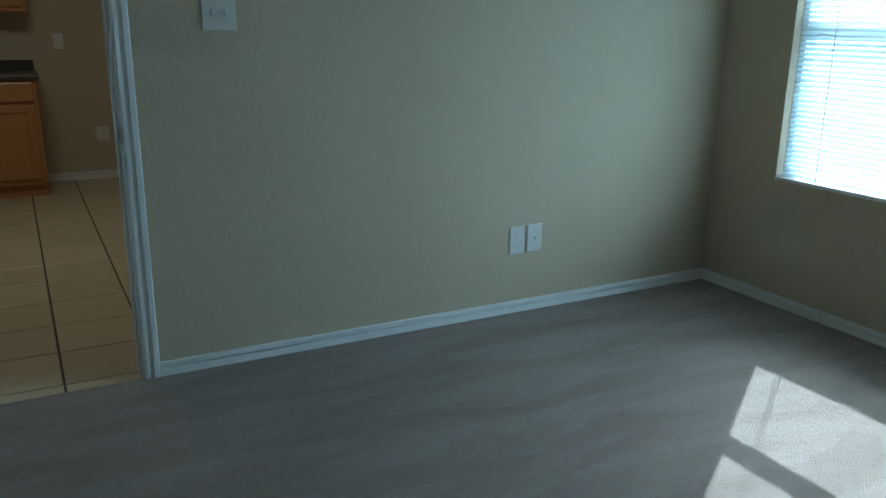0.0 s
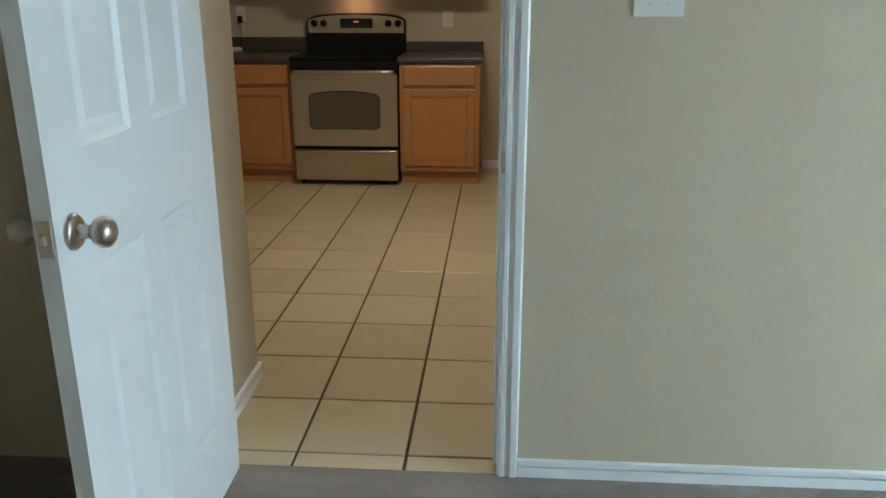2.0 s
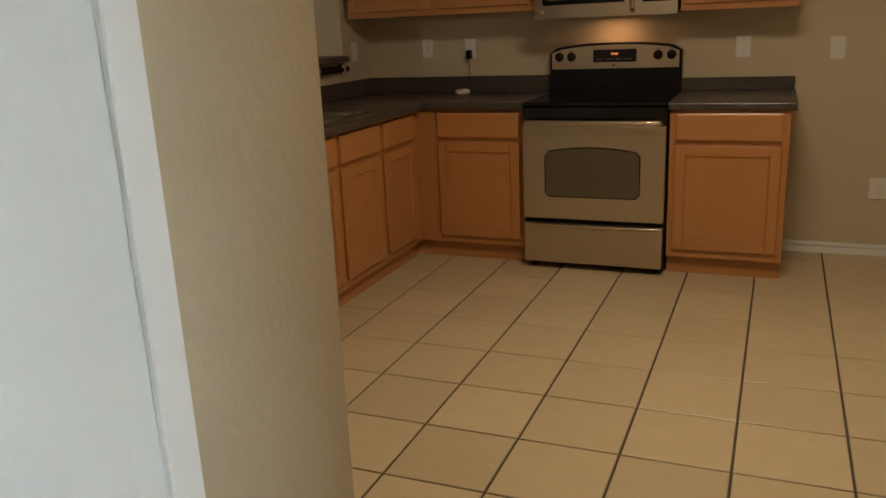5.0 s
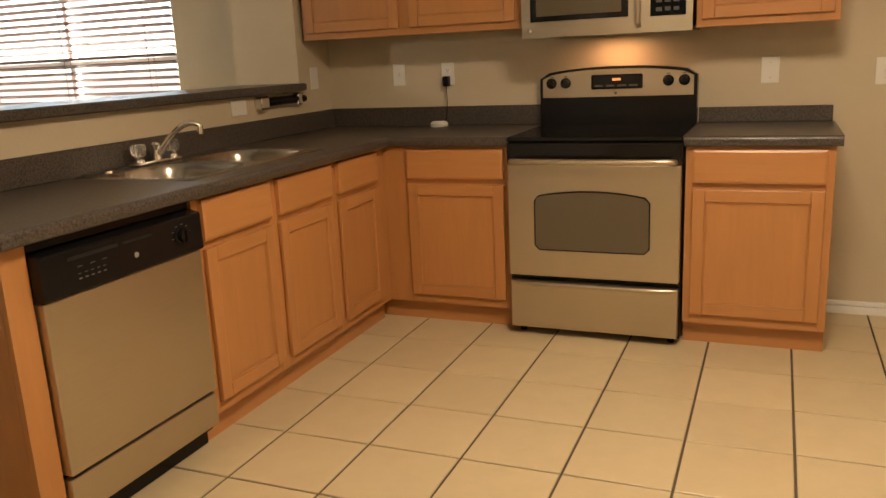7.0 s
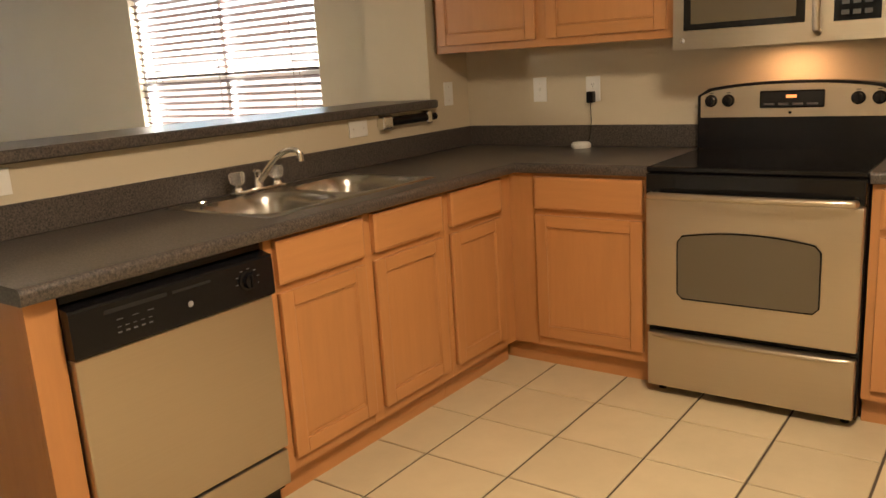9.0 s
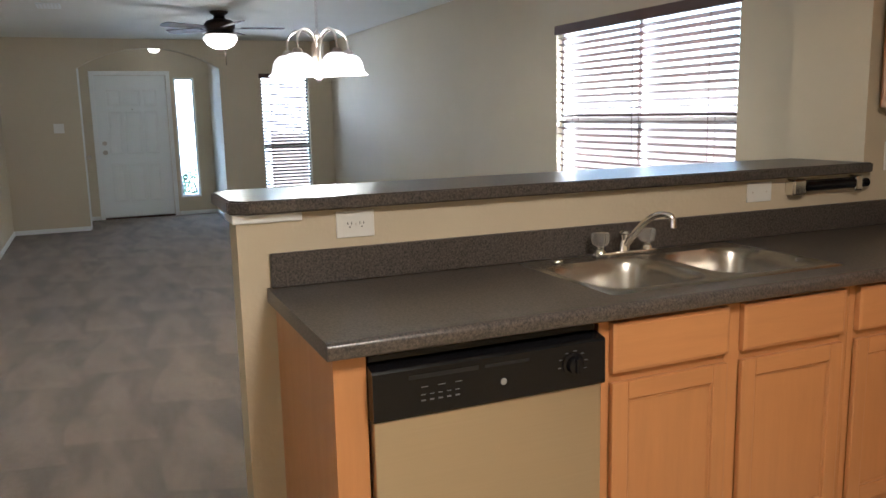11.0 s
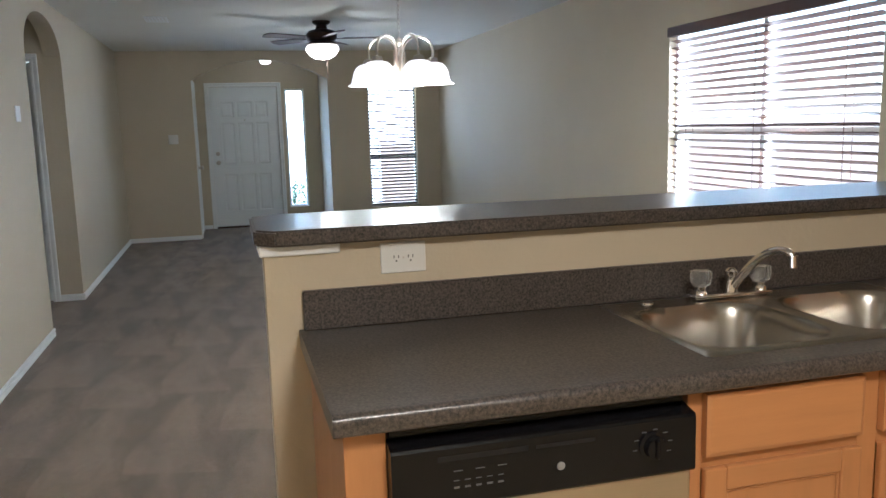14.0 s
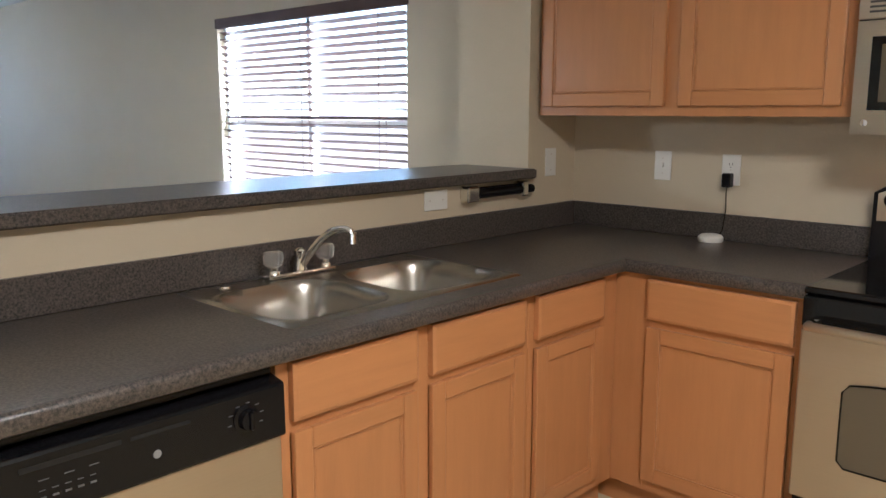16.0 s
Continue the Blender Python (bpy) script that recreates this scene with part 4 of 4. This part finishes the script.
# ---- dishwasher ----
DY0, DY1 = -2.664, -2.030
dw = thing("dishwasher", Matrix(), "stainless dishwasher with a black control panel", "dishwasher")
part("body", boxes(((0.06, DY0 + 0.005, 0.06), (0.600, DY1 - 0.005, 0.858))), BLACK, dw)
part("mounting_strip", boxes(((0.596, DY0 + 0.004, 0.839), (0.606, DY1 - 0.004, 0.866)), bevel=0.002), BLACK, dw, "black strip under the countertop")
bm = bmesh.new()
prof = [(0.600, 0.706), (0.645, 0.706), (0.649, 0.711), (0.648, 0.822), (0.645, 0.828), (0.600, 0.838)]
extrude_outline(bm, prof, DY1 - DY0, Matrix.Translation((0, DY0, 0)))
bmesh.ops.recalc_face_normals(bm, faces=bm.faces)
dp = smooth(part("control_panel", bm, BLACK, dw, "glossy black control panel"), 25)
part("door_panel", boxes(((0.600, DY0 + 0.004, 0.212), (0.638, DY1 - 0.004, 0.703)), bevel=0.004, seg=2), STEEL, dw, "brushed stainless door")
part("access_panel", boxes(((0.600, DY0 + 0.004, 0.085), (0.632, DY1 - 0.004, 0.200)), bevel=0.004, seg=2), STEEL, dw)
part("toe_plate", boxes(((0.540, DY0 + 0.004, 0.0), (0.575, DY1 - 0.004, 0.085)), bevel=0.003), BLACK, dw)
# flat strips on the panel face, the recesses' shade put in as black
part("latch_recess_shade", boxes(((0.6470, -2.575, 0.798), (0.6492, -2.395, 0.808))), RECESS_SHADE, dp)
part("handle_recess_shade", boxes(((0.6470, -2.378, 0.799), (0.6492, -2.255, 0.806))), RECESS_SHADE, dp)
bm = bmesh.new()
lathe(bm, [(0.009, 0), (0.008, 0.002), (0.0, 0.003)], pose(0.648, -2.327, 0.757, 0, 90), 20)
part("badge", bm, BADGE, dp, "small round grey badge")
bm = bmesh.new()
lathe(bm, [(0.030, 0), (0.030, 0.003), (0.023, 0.005), (0.021, 0.020), (0.0, 0.022)], pose(0.648, -2.128, 0.772, 0, 90), 28)
dial = smooth(part("timer_dial", bm, BLACK, dp))
part("dial_grip", boxes(((0.668, -2.132, 0.752), (0.675, -2.124, 0.792)), bevel=0.002), BLACK, dial)
for k in range(10):
    a = radians(36 * k + 10)
    y, z = -2.128 + 0.040 * math.cos(a), 0.772 + 0.034 * math.sin(a)
    part("dial_mark", boxes(((0.6475, y - 0.005, z - 0.0010), (0.6486, y + 0.005, z + 0.0010))), PRINT, dp)
for j, z in enumerate((0.776, 0.757, 0.742)):
    for k in range(5):
        if j or k % 2 == 0:
            y = -2.545 + 0.022 * k
            part("button_mark", boxes(((0.6475, y, z), (0.6492, y + (0.011 if j else 0.018), z + (0.004 if j == 2 else 0.0018)))), PRINT, dp)


# ---- plates on the walls ----
def plate(name, m, w, h, label, gangs=1, kind="outlet", turned=False):
    """A wall plate; m maps (along, out, up) with its middle at the origin."""
    p = thing(name, m, label, name.replace("_", " "))
    bm = bmesh.new()
    box(bm, (-w / 2, 0, -h / 2), (w / 2, 0.006, h / 2), 0.0025, 2)
    part("plate", bm, PLATE, p)
    for g in range(gangs):
        cx = (g - (gangs - 1) / 2) * 0.046
        if kind == "outlet":
            for d in (-0.019, 0.019):
                c = (d, 0) if turned else (cx, d)
                bm = bmesh.new()
                lathe(bm, [(0.0165, 0.005), (0.0165, 0.0075), (0.0, 0.0075)], pose(c[0], 0, c[1]) @ Matrix(((1, 0, 0, 0), (0, 0, 1, 0), (0, 1, 0, 0), (0, 0, 0, 1))), 18)
                bmesh.ops.recalc_face_normals(bm, faces=bm.faces)
                face = part("socket_face", bm, PLATE, p)
                for s in (-0.006, 0.006):
                    a = (c[0] + s, c[1] + 0.003)
                    part("slot", boxes(((a[0] - 0.0011, 0.0072, a[1] - 0.004), (a[0] + 0.0011, 0.0084, a[1] + 0.004))), SLOT, face)
                part("ground_hole", boxes(((c[0] - 0.002, 0.0072, c[1] - 0.010), (c[0] + 0.002, 0.0084, c[1] - 0.006))), SLOT, face)
            part("screw", boxes(((cx - 0.002, 0.0055, -0.002), (cx + 0.002, 0.0072, 0.002))), NICKEL, p)
        elif kind == "switch":
            t = part("toggle", boxes(((cx - 0.0045, 0.004, -0.010), (cx + 0.0045, 0.016, 0.010)), bevel=0.0015), PLATE, p)
            t.rotation_euler = (radians(12), 0, 0)
            for z in (-0.030, 0.030):
                part("screw", boxes(((cx - 0.002, 0.0055, z - 0.002), (cx + 0.002, 0.0072, z + 0.002))), NICKEL, p)
        elif kind == "none":
            for u in (-0.021, 0.021):
                at = (u * 1.6, 0) if w > h else (cx, u * 1.6)
                part("screw", lathe(bmesh.new(), [(0.0034, 0.0055), (0.0034, 0.0066), (0.0, 0.0070)], pose(at[0], 0, at[1]) @ Matrix(((1, 0, 0, 0), (0, 0, 1, 0), (0, 1, 0, 0), (0, 0, 0, 1))), 10), NICKEL, p)
        elif kind == "jack":
            part("jack", cyl(bmesh.new(), (cx, 0.004, 0), (cx, 0.014, 0), 0.005, n=12), NICKEL, p)
    return p


def on(x, y, z, yaw):
    return facing(x, y, z, yaw)


plate("outlet_plate", on(0.436, 0, 1.191, 0), 0.074, 0.118, "white outlet plate on the range wall", kind="switch")
plate("outlet_plate", on(0.724, 0, 1.187, 0), 0.074, 0.118, "white duplex outlet with a black adapter plugged in")
plate("switch_plate", on(2.329, 0, 1.150, 0), 0.078, 0.118, "white blank wall plate beside the range", kind="none")
plate("switch_plate", on(2.800, 0, 1.130, 0), 0.074, 0.118, "white switch plate on the kitchen wall", kind="switch")
plate("outlet_plate", on(3.062, 0, 0.378, 0), 0.100, 0.118, "white duplex outlet low on the kitchen wall")
plate("switch_plate", on(0, -0.183, 1.195, 90), 0.074, 0.118, "white switch plate on the pillar", kind="none")
plate("outlet_plate", on(0, -0.888, 1.086, 90), 0.120, 0.074, "white blank sideways plate above the backsplash", kind="none")
plate("outlet_plate", on(0, -2.491, 1.084, 90), 0.120, 0.080, "white sideways duplex outlet above the backsplash", turned=True)
plate("switch_plate", on(3.105, YB, 1.343, 0), 0.120, 0.118, "white double switch plate on the bedroom wall", gangs=2, kind="switch")
plate("outlet_plate", on(4.402, YB, 0.357, 0), 0.080, 0.130, "white blank plate low on the bedroom wall", kind="none")
plate("outlet_plate", on(4.498, YB, 0.360, 0), 0.080, 0.130, "white cable jack plate low on the bedroom wall", kind="jack")
plate("switch_plate", on(-0.015, YH, 1.405, 180), 0.125, 0.118, "white double switch plate on the kitchen's south wall", gangs=2, kind="switch")
plate("outlet_plate", on(-2.27, YL, 0.44, 180), 0.074, 0.118, "white duplex outlet low on the living room wall")
plate("thermostat", on(-3.71, YL, 1.565, 180), 0.12, 0.10, "white thermostat beside the hall arch", kind="none")
plate("switch_plate", on(XF, -3.562, 1.325, 90), 0.120, 0.118, "white double switch plate beside the foyer arch", gangs=2, kind="switch")

# ---- on the counter and under the bar ----
adapter = thing("power_adapter", Matrix(), "small black power adapter with a thin cord", "adapter")
part("housing", boxes(((0.706, -0.048, 1.122), (0.740, -0.008, 1.176)), bevel=0.006, seg=2), BLACK, adapter)
bm = bmesh.new()
tube(bm, [(0.724, -0.030, 1.130), (0.722, -0.032, 1.10), (0.726, -0.034, 1.04), (0.722, -0.045, 0.96), (0.71, -0.060, 0.925), (0.695, -0.065, 0.930)], 0.0022, 8)
part("cord", bm, BLACK, adapter)
puck = thing("air_freshener", pose(0.690, -0.075, ZT), "small round white plug-in puck on the countertop", "air freshener")
bm = bmesh.new()
lathe(bm, [(0.044, 0), (0.048, 0.006), (0.047, 0.018), (0.038, 0.027), (0.0, 0.030)], Matrix(), 28)
smooth(part("body", bm, PLATE, puck))
holder = thing("towel_holder", Matrix(), "chrome and black paper towel holder under the bar", "towel holder")
part("back_plate", boxes(((0.0, -0.755, 1.078), (0.006, -0.36, 1.118)), bevel=0.002), BLACK, holder)
for y0, y1 in ((-0.757, -0.690), (-0.425, -0.385)):
    part("bracket", boxes(((0.0, y0, 1.066), (0.048, y1, 1.128)), bevel=0.008, seg=2), CHROME, holder, "chrome end bracket")
part("bar", cyl(bmesh.new(), (0.030, -0.69, 1.097), (0.030, -0.425, 1.097), 0.020), BLACK, holder)
part("end_knob", cyl(bmesh.new(), (0.036, -0.386, 1.097), (0.036, -0.355, 1.097), 0.018), BLACK, holder)

# ---- ceiling lamps ----
kl = thing("ceiling_lamp", pose(LX, LY, CEILING), "square white kitchen ceiling lamp, lit", "ceiling lamp")
part("base", boxes(((-0.32, -0.27, -0.025), (0.32, 0.27, 0)), bevel=0.006), WHITE, kl)
fl = thing("foyer_lamp", pose(-9.60, -2.31, CEILING), "small lit dome lamp on the foyer ceiling", "ceiling lamp")
bm = bmesh.new()
lathe(bm, [(0.0, -0.130), (0.045, -0.124), (0.070, -0.105), (0.080, -0.080), (0.072, -0.060), (0.06, 0)], Matrix(), 28)
smooth(part("dome", bm, GLOW, fl))

fan = thing("ceiling_fan", pose(-6.0, -1.95, CEILING), "dark bronze five-blade ceiling fan with a lit glass bowl", "ceiling fan")
bm = bmesh.new()
lathe(bm, [(0.0, -0.19), (0.12, -0.19), (0.145, -0.16), (0.15, -0.12), (0.12, -0.09), (0.06, -0.075), (0.05, -0.045), (0.085, -0.02), (0.09, 0)], Matrix(), 32)
bmesh.ops.recalc_face_normals(bm, faces=bm.faces)
smooth(part("motor", bm, BRONZE, fan))
bm = bmesh.new()
lathe(bm, [(0.0, -0.255), (0.10, -0.255), (0.15, -0.235), (0.16, -0.22), (0.10, -0.19), (0.0, -0.19)], Matrix(), 32)
bmesh.ops.recalc_face_normals(bm, faces=bm.faces)
smooth(part("light_fitter", bm, NICKEL, fan))
bm = bmesh.new()
lathe(bm, [(0.0, -0.362), (0.07, -0.355), (0.125, -0.325), (0.158, -0.280), (0.162, -0.250)], Matrix(), 32)
smooth(part("bowl", bm, GLOW, fan, "lit frosted glass bowl"))
for k in range(5):
    bm = bmesh.new()
    pts = [(0.20, -0.052), (0.58, -0.068), (0.615, -0.055), (0.63, 0.0), (0.615, 0.055), (0.58, 0.068), (0.20, 0.052)]
    vs = [bm.verts.new((x, y, 0)) for x, y in pts]
    f = bm.faces.new(vs)
    g = bmesh.ops.extrude_face_region(bm, geom=[f])
    for v in g["geom"]:
        if isinstance(v, bmesh.types.BMVert):
            v.co.z += 0.007
    bmesh.ops.recalc_face_normals(bm, faces=bm.faces)
    blade = part("blade", bm, DARKWOOD, fan)
    blade.matrix_basis = pose(0, 0, -0.165, 0, 0, 72 * k + 8) @ pose(0, 0, 0, 11)
    part("bracket", boxes(((0.10, -0.018, -0.004), (0.25, 0.018, 0.0)), bevel=0.001), BRONZE, blade)
for x, y in ((0.05, 0.03), (-0.04, 0.05)):
    part("pull_chain", cyl(bmesh.new(), (x, y, -0.52), (x, y, -0.34), 0.002, n=6), BRONZE, fan)

ch = thing("chandelier", pose(-1.98, -2.053, CEILING), "satin nickel five-arm chandelier with lit bell shades", "chandelier")
bm = bmesh.new()
lathe(bm, [(0.0, -0.035), (0.02, -0.033), (0.05, -0.018), (0.062, 0)], Matrix(), 24)
smooth(part("canopy", bm, NICKEL, ch))
for k in range(25):
    z = -0.035 - 0.022 * k
    ring = [(0.0065 * math.cos(2 * math.pi * q / 8), 0, z - 0.012 + 0.015 * math.sin(2 * math.pi * q / 8)) for q in range(9)]
    link = part("chain_link", tube(bmesh.new(), ring, 0.0018, 5), NICKEL, ch)
    link.rotation_euler = (0, 0, radians(90 * (k % 2) + 30))
ZC0 = -0.580
bm = bmesh.new()
lathe(bm, [(0.0, ZC0), (0.012, ZC0 - 0.01), (0.022, ZC0 - 0.03), (0.011, ZC0 - 0.05), (0.020, ZC0 - 0.065), (0.020, ZC0 - 0.08), (0.013, ZC0 - 0.09)], Matrix(), 20)
cyl(bm, (0, 0, ZC0 - 0.23), (0, 0, ZC0 - 0.05), 0.012)
lathe(bm, [(0.0, ZC0 - 0.275), (0.012, ZC0 - 0.268), (0.018, ZC0 - 0.255), (0.036, ZC0 - 0.240), (0.036, ZC0 - 0.222), (0.0, ZC0 - 0.218)], Matrix(), 20)
bmesh.ops.recalc_face_normals(bm, faces=bm.faces)
smooth(part("column", bm, NICKEL, ch))
for q in range(6):
    a = 2 * math.pi * q / 6
    part("rod", cyl(bmesh.new(), (0.026 * math.cos(a), 0.026 * math.sin(a), ZC0 - 0.225), (0.026 * math.cos(a), 0.026 * math.sin(a), ZC0 - 0.07), 0.006, n=8), NICKEL, ch)
arm_me = cup_me = shade_me = None
for k in range(5):
    a = 72 * k + 20
    if arm_me is None:
        bm = bmesh.new()
        pts = []
        for q in range(25):
            th = math.pi * (0.0 + 1.0 * q / 24)
            pts.append((0.095 - 0.075 * math.cos(th), 0, ZC0 - 0.070 + 0.070 * math.sin(th)))
        pts = [(0.020, 0, ZC0 - 0.17)] + pts + [(0.170, 0, ZC0 - 0.112)]
        tube(bm, pts, 0.006, 10)
        bmesh.ops.recalc_face_normals(bm, faces=bm.faces)
        arm = smooth(part("arm", bm, NICKEL, ch))
        arm_me = arm.data
        bm = bmesh.new()
        lathe(bm, [(0.0, ZC0 - 0.100), (0.022, ZC0 - 0.105), (0.030, ZC0 - 0.130), (0.026, ZC0 - 0.135)], pose(0.170, 0, 0), 20)
        cup = smooth(part("cup", bm, NICKEL, arm))
        cup_me = cup.data
        bm = bmesh.new()
        n = 40
        prof = [(0.026, -0.127), (0.048, -0.133), (0.066, -0.148), (0.078, -0.172), (0.083, -0.198), (0.088, -0.220), (0.104, -0.236)]
        rings = []
        for r, z in prof:
            w = 0.06 * max(0, (r - 0.06) / 0.036)
            rings.append([bm.verts.new((0.170 + r * (1 + w * math.cos(10 * 2 * math.pi * q / n)) * math.cos(2 * math.pi * q / n), r * (1 + w * math.cos(10 * 2 * math.pi * q / n)) * math.sin(2 * math.pi * q / n), ZC0 + z)) for q in range(n)])
        for r0, r1 in zip(rings, rings[1:]):
            for q in range(n):
                bm.faces.new((r0[q], r0[(q + 1) % n], r1[(q + 1) % n], r1[q]))
        shade = smooth(part("shade", bm, SHADE, arm, "lit white glass bell shade with a ruffled rim"), 60)
        shade_me = shade.data
    else:
        arm = new("arm", arm_me)
        arm.parent = ch
        cup = new("cup", cup_me)
        cup.parent = arm
        shade = new("shade", shade_me)
        shade.parent = arm
        shade["label"] = "lit white glass bell shade with a ruffled rim"
    arm.matrix_basis = pose(0, 0, 0, 0, 0, a)

for x, y, lab in ((-4.3, -3.20, "round white smoke alarm on the ceiling"),):
    sm = thing("smoke_alarm", pose(x, y, CEILING), lab, "smoke alarm")
    bm = bmesh.new()
    lathe(bm, [(0.0, -0.040), (0.045, -0.036), (0.062, -0.022), (0.068, 0)], Matrix(), 28)
    smooth(part("body", bm, WHITE, sm))
av = thing("air_vent", pose(-5.92, -3.45, CEILING), "white metal ceiling air register", "air vent")
part("frame", boxes(((-0.18, -0.10, -0.008), (0.18, 0.10, 0)), bevel=0.002), WHITE, av)
for k in range(6):
    part("louvre", boxes(((-0.16, -0.080 + 0.030 * k, -0.012), (0.16, -0.068 + 0.030 * k, -0.007))), PLATE, av)

# ---- outside the sidelight ----
shrub = thing("shrub", pose(-11.0, -1.62, -0.12), "rounded green shrub outside the front door", "shrub")
rng = random.Random(3)
bm = bmesh.new()
for k in range(8):
    a = rng.uniform(0, 6.28)
    tube(bm, [(0, 0, 0), (0.1 * math.cos(a), 0.1 * math.sin(a), 0.3), (0.22 * math.cos(a), 0.22 * math.sin(a), 0.62)], lambda u: 0.014 - 0.009 * u, 6)
part("stems", bm, DARKWOOD, shrub)
bm = bmesh.new()
for k in range(1500):
    d = Vector((rng.gauss(0, 1), rng.gauss(0, 1), rng.gauss(0, 1))).normalized() * rng.uniform(0.6, 1.0) ** 0.6
    c = Vector((d.x * 0.36, d.y * 0.36, 0.48 + d.z * 0.34))
    m = Matrix.Translation(c) @ Euler((rng.uniform(0, 6), rng.uniform(0, 6), rng.uniform(0, 6))).to_matrix().to_4x4()
    s = rng.uniform(0.018, 0.032)
    q = [bm.verts.new(m @ Vector(p)) for p in ((0, -s, 0), (s * 0.5, 0, 0.004), (0, s, 0), (-s * 0.5, 0, 0.004))]
    bm.faces.new(q)
tagged(part("crown", bm, LEAF, shrub), kind="stuff")

# ---- floor tiles ----
x_line, y_line = 2.470, -3.896
mesh_of = {}
for i in range(-7, 6):
    for j in range(-2, 13):
        x0, x1 = x_line + i * TILE_P, x_line + (i + 1) * TILE_P
        y0, y1 = y_line + j * TILE_P, y_line + (j + 1) * TILE_P
        gx0, gx1, gy0, gy1 = max(x0 + 0.0045, 0.30), min(x1 - 0.0045, XE), max(y0 + 0.0036, YB + 0.002), min(y1 - 0.0036, 0.0)
        if gx1 - gx0 < 0.03 or gy1 - gy0 < 0.02:
            continue
        if gy1 < YK and not (XD0 - 0.1 < (gx0 + gx1) / 2 < XD1 + 0.1):
            continue
        key = (round(gx1 - gx0, 4), round(gy1 - gy0, 4))
        if key not in mesh_of:
            bm = bmesh.new()
            w, h = key
            low = [bm.verts.new((x, y, -0.012)) for x, y in ((0, 0), (w, 0), (w, h), (0, h))]
            mid = [bm.verts.new((x, y, -0.002)) for x, y in ((0, 0), (w, 0), (w, h), (0, h))]
            e = 0.003
            top = [bm.verts.new((x, y, 0)) for x, y in ((e, e), (w - e, e), (w - e, h - e), (e, h - e))]
            for a, b in ((low, mid), (mid, top)):
                for q in range(4):
                    bm.faces.new((a[q], a[(q + 1) % 4], b[(q + 1) % 4], b[q]))
            bm.faces.new(top)
            ob = part("tile", bm, TILE, kitchen_floor)
            mesh_of[key] = ob.data
        else:
            ob = new("tile", mesh_of[key])
            ob.parent = kitchen_floor
        ob.location = (gx0, gy0, 0)
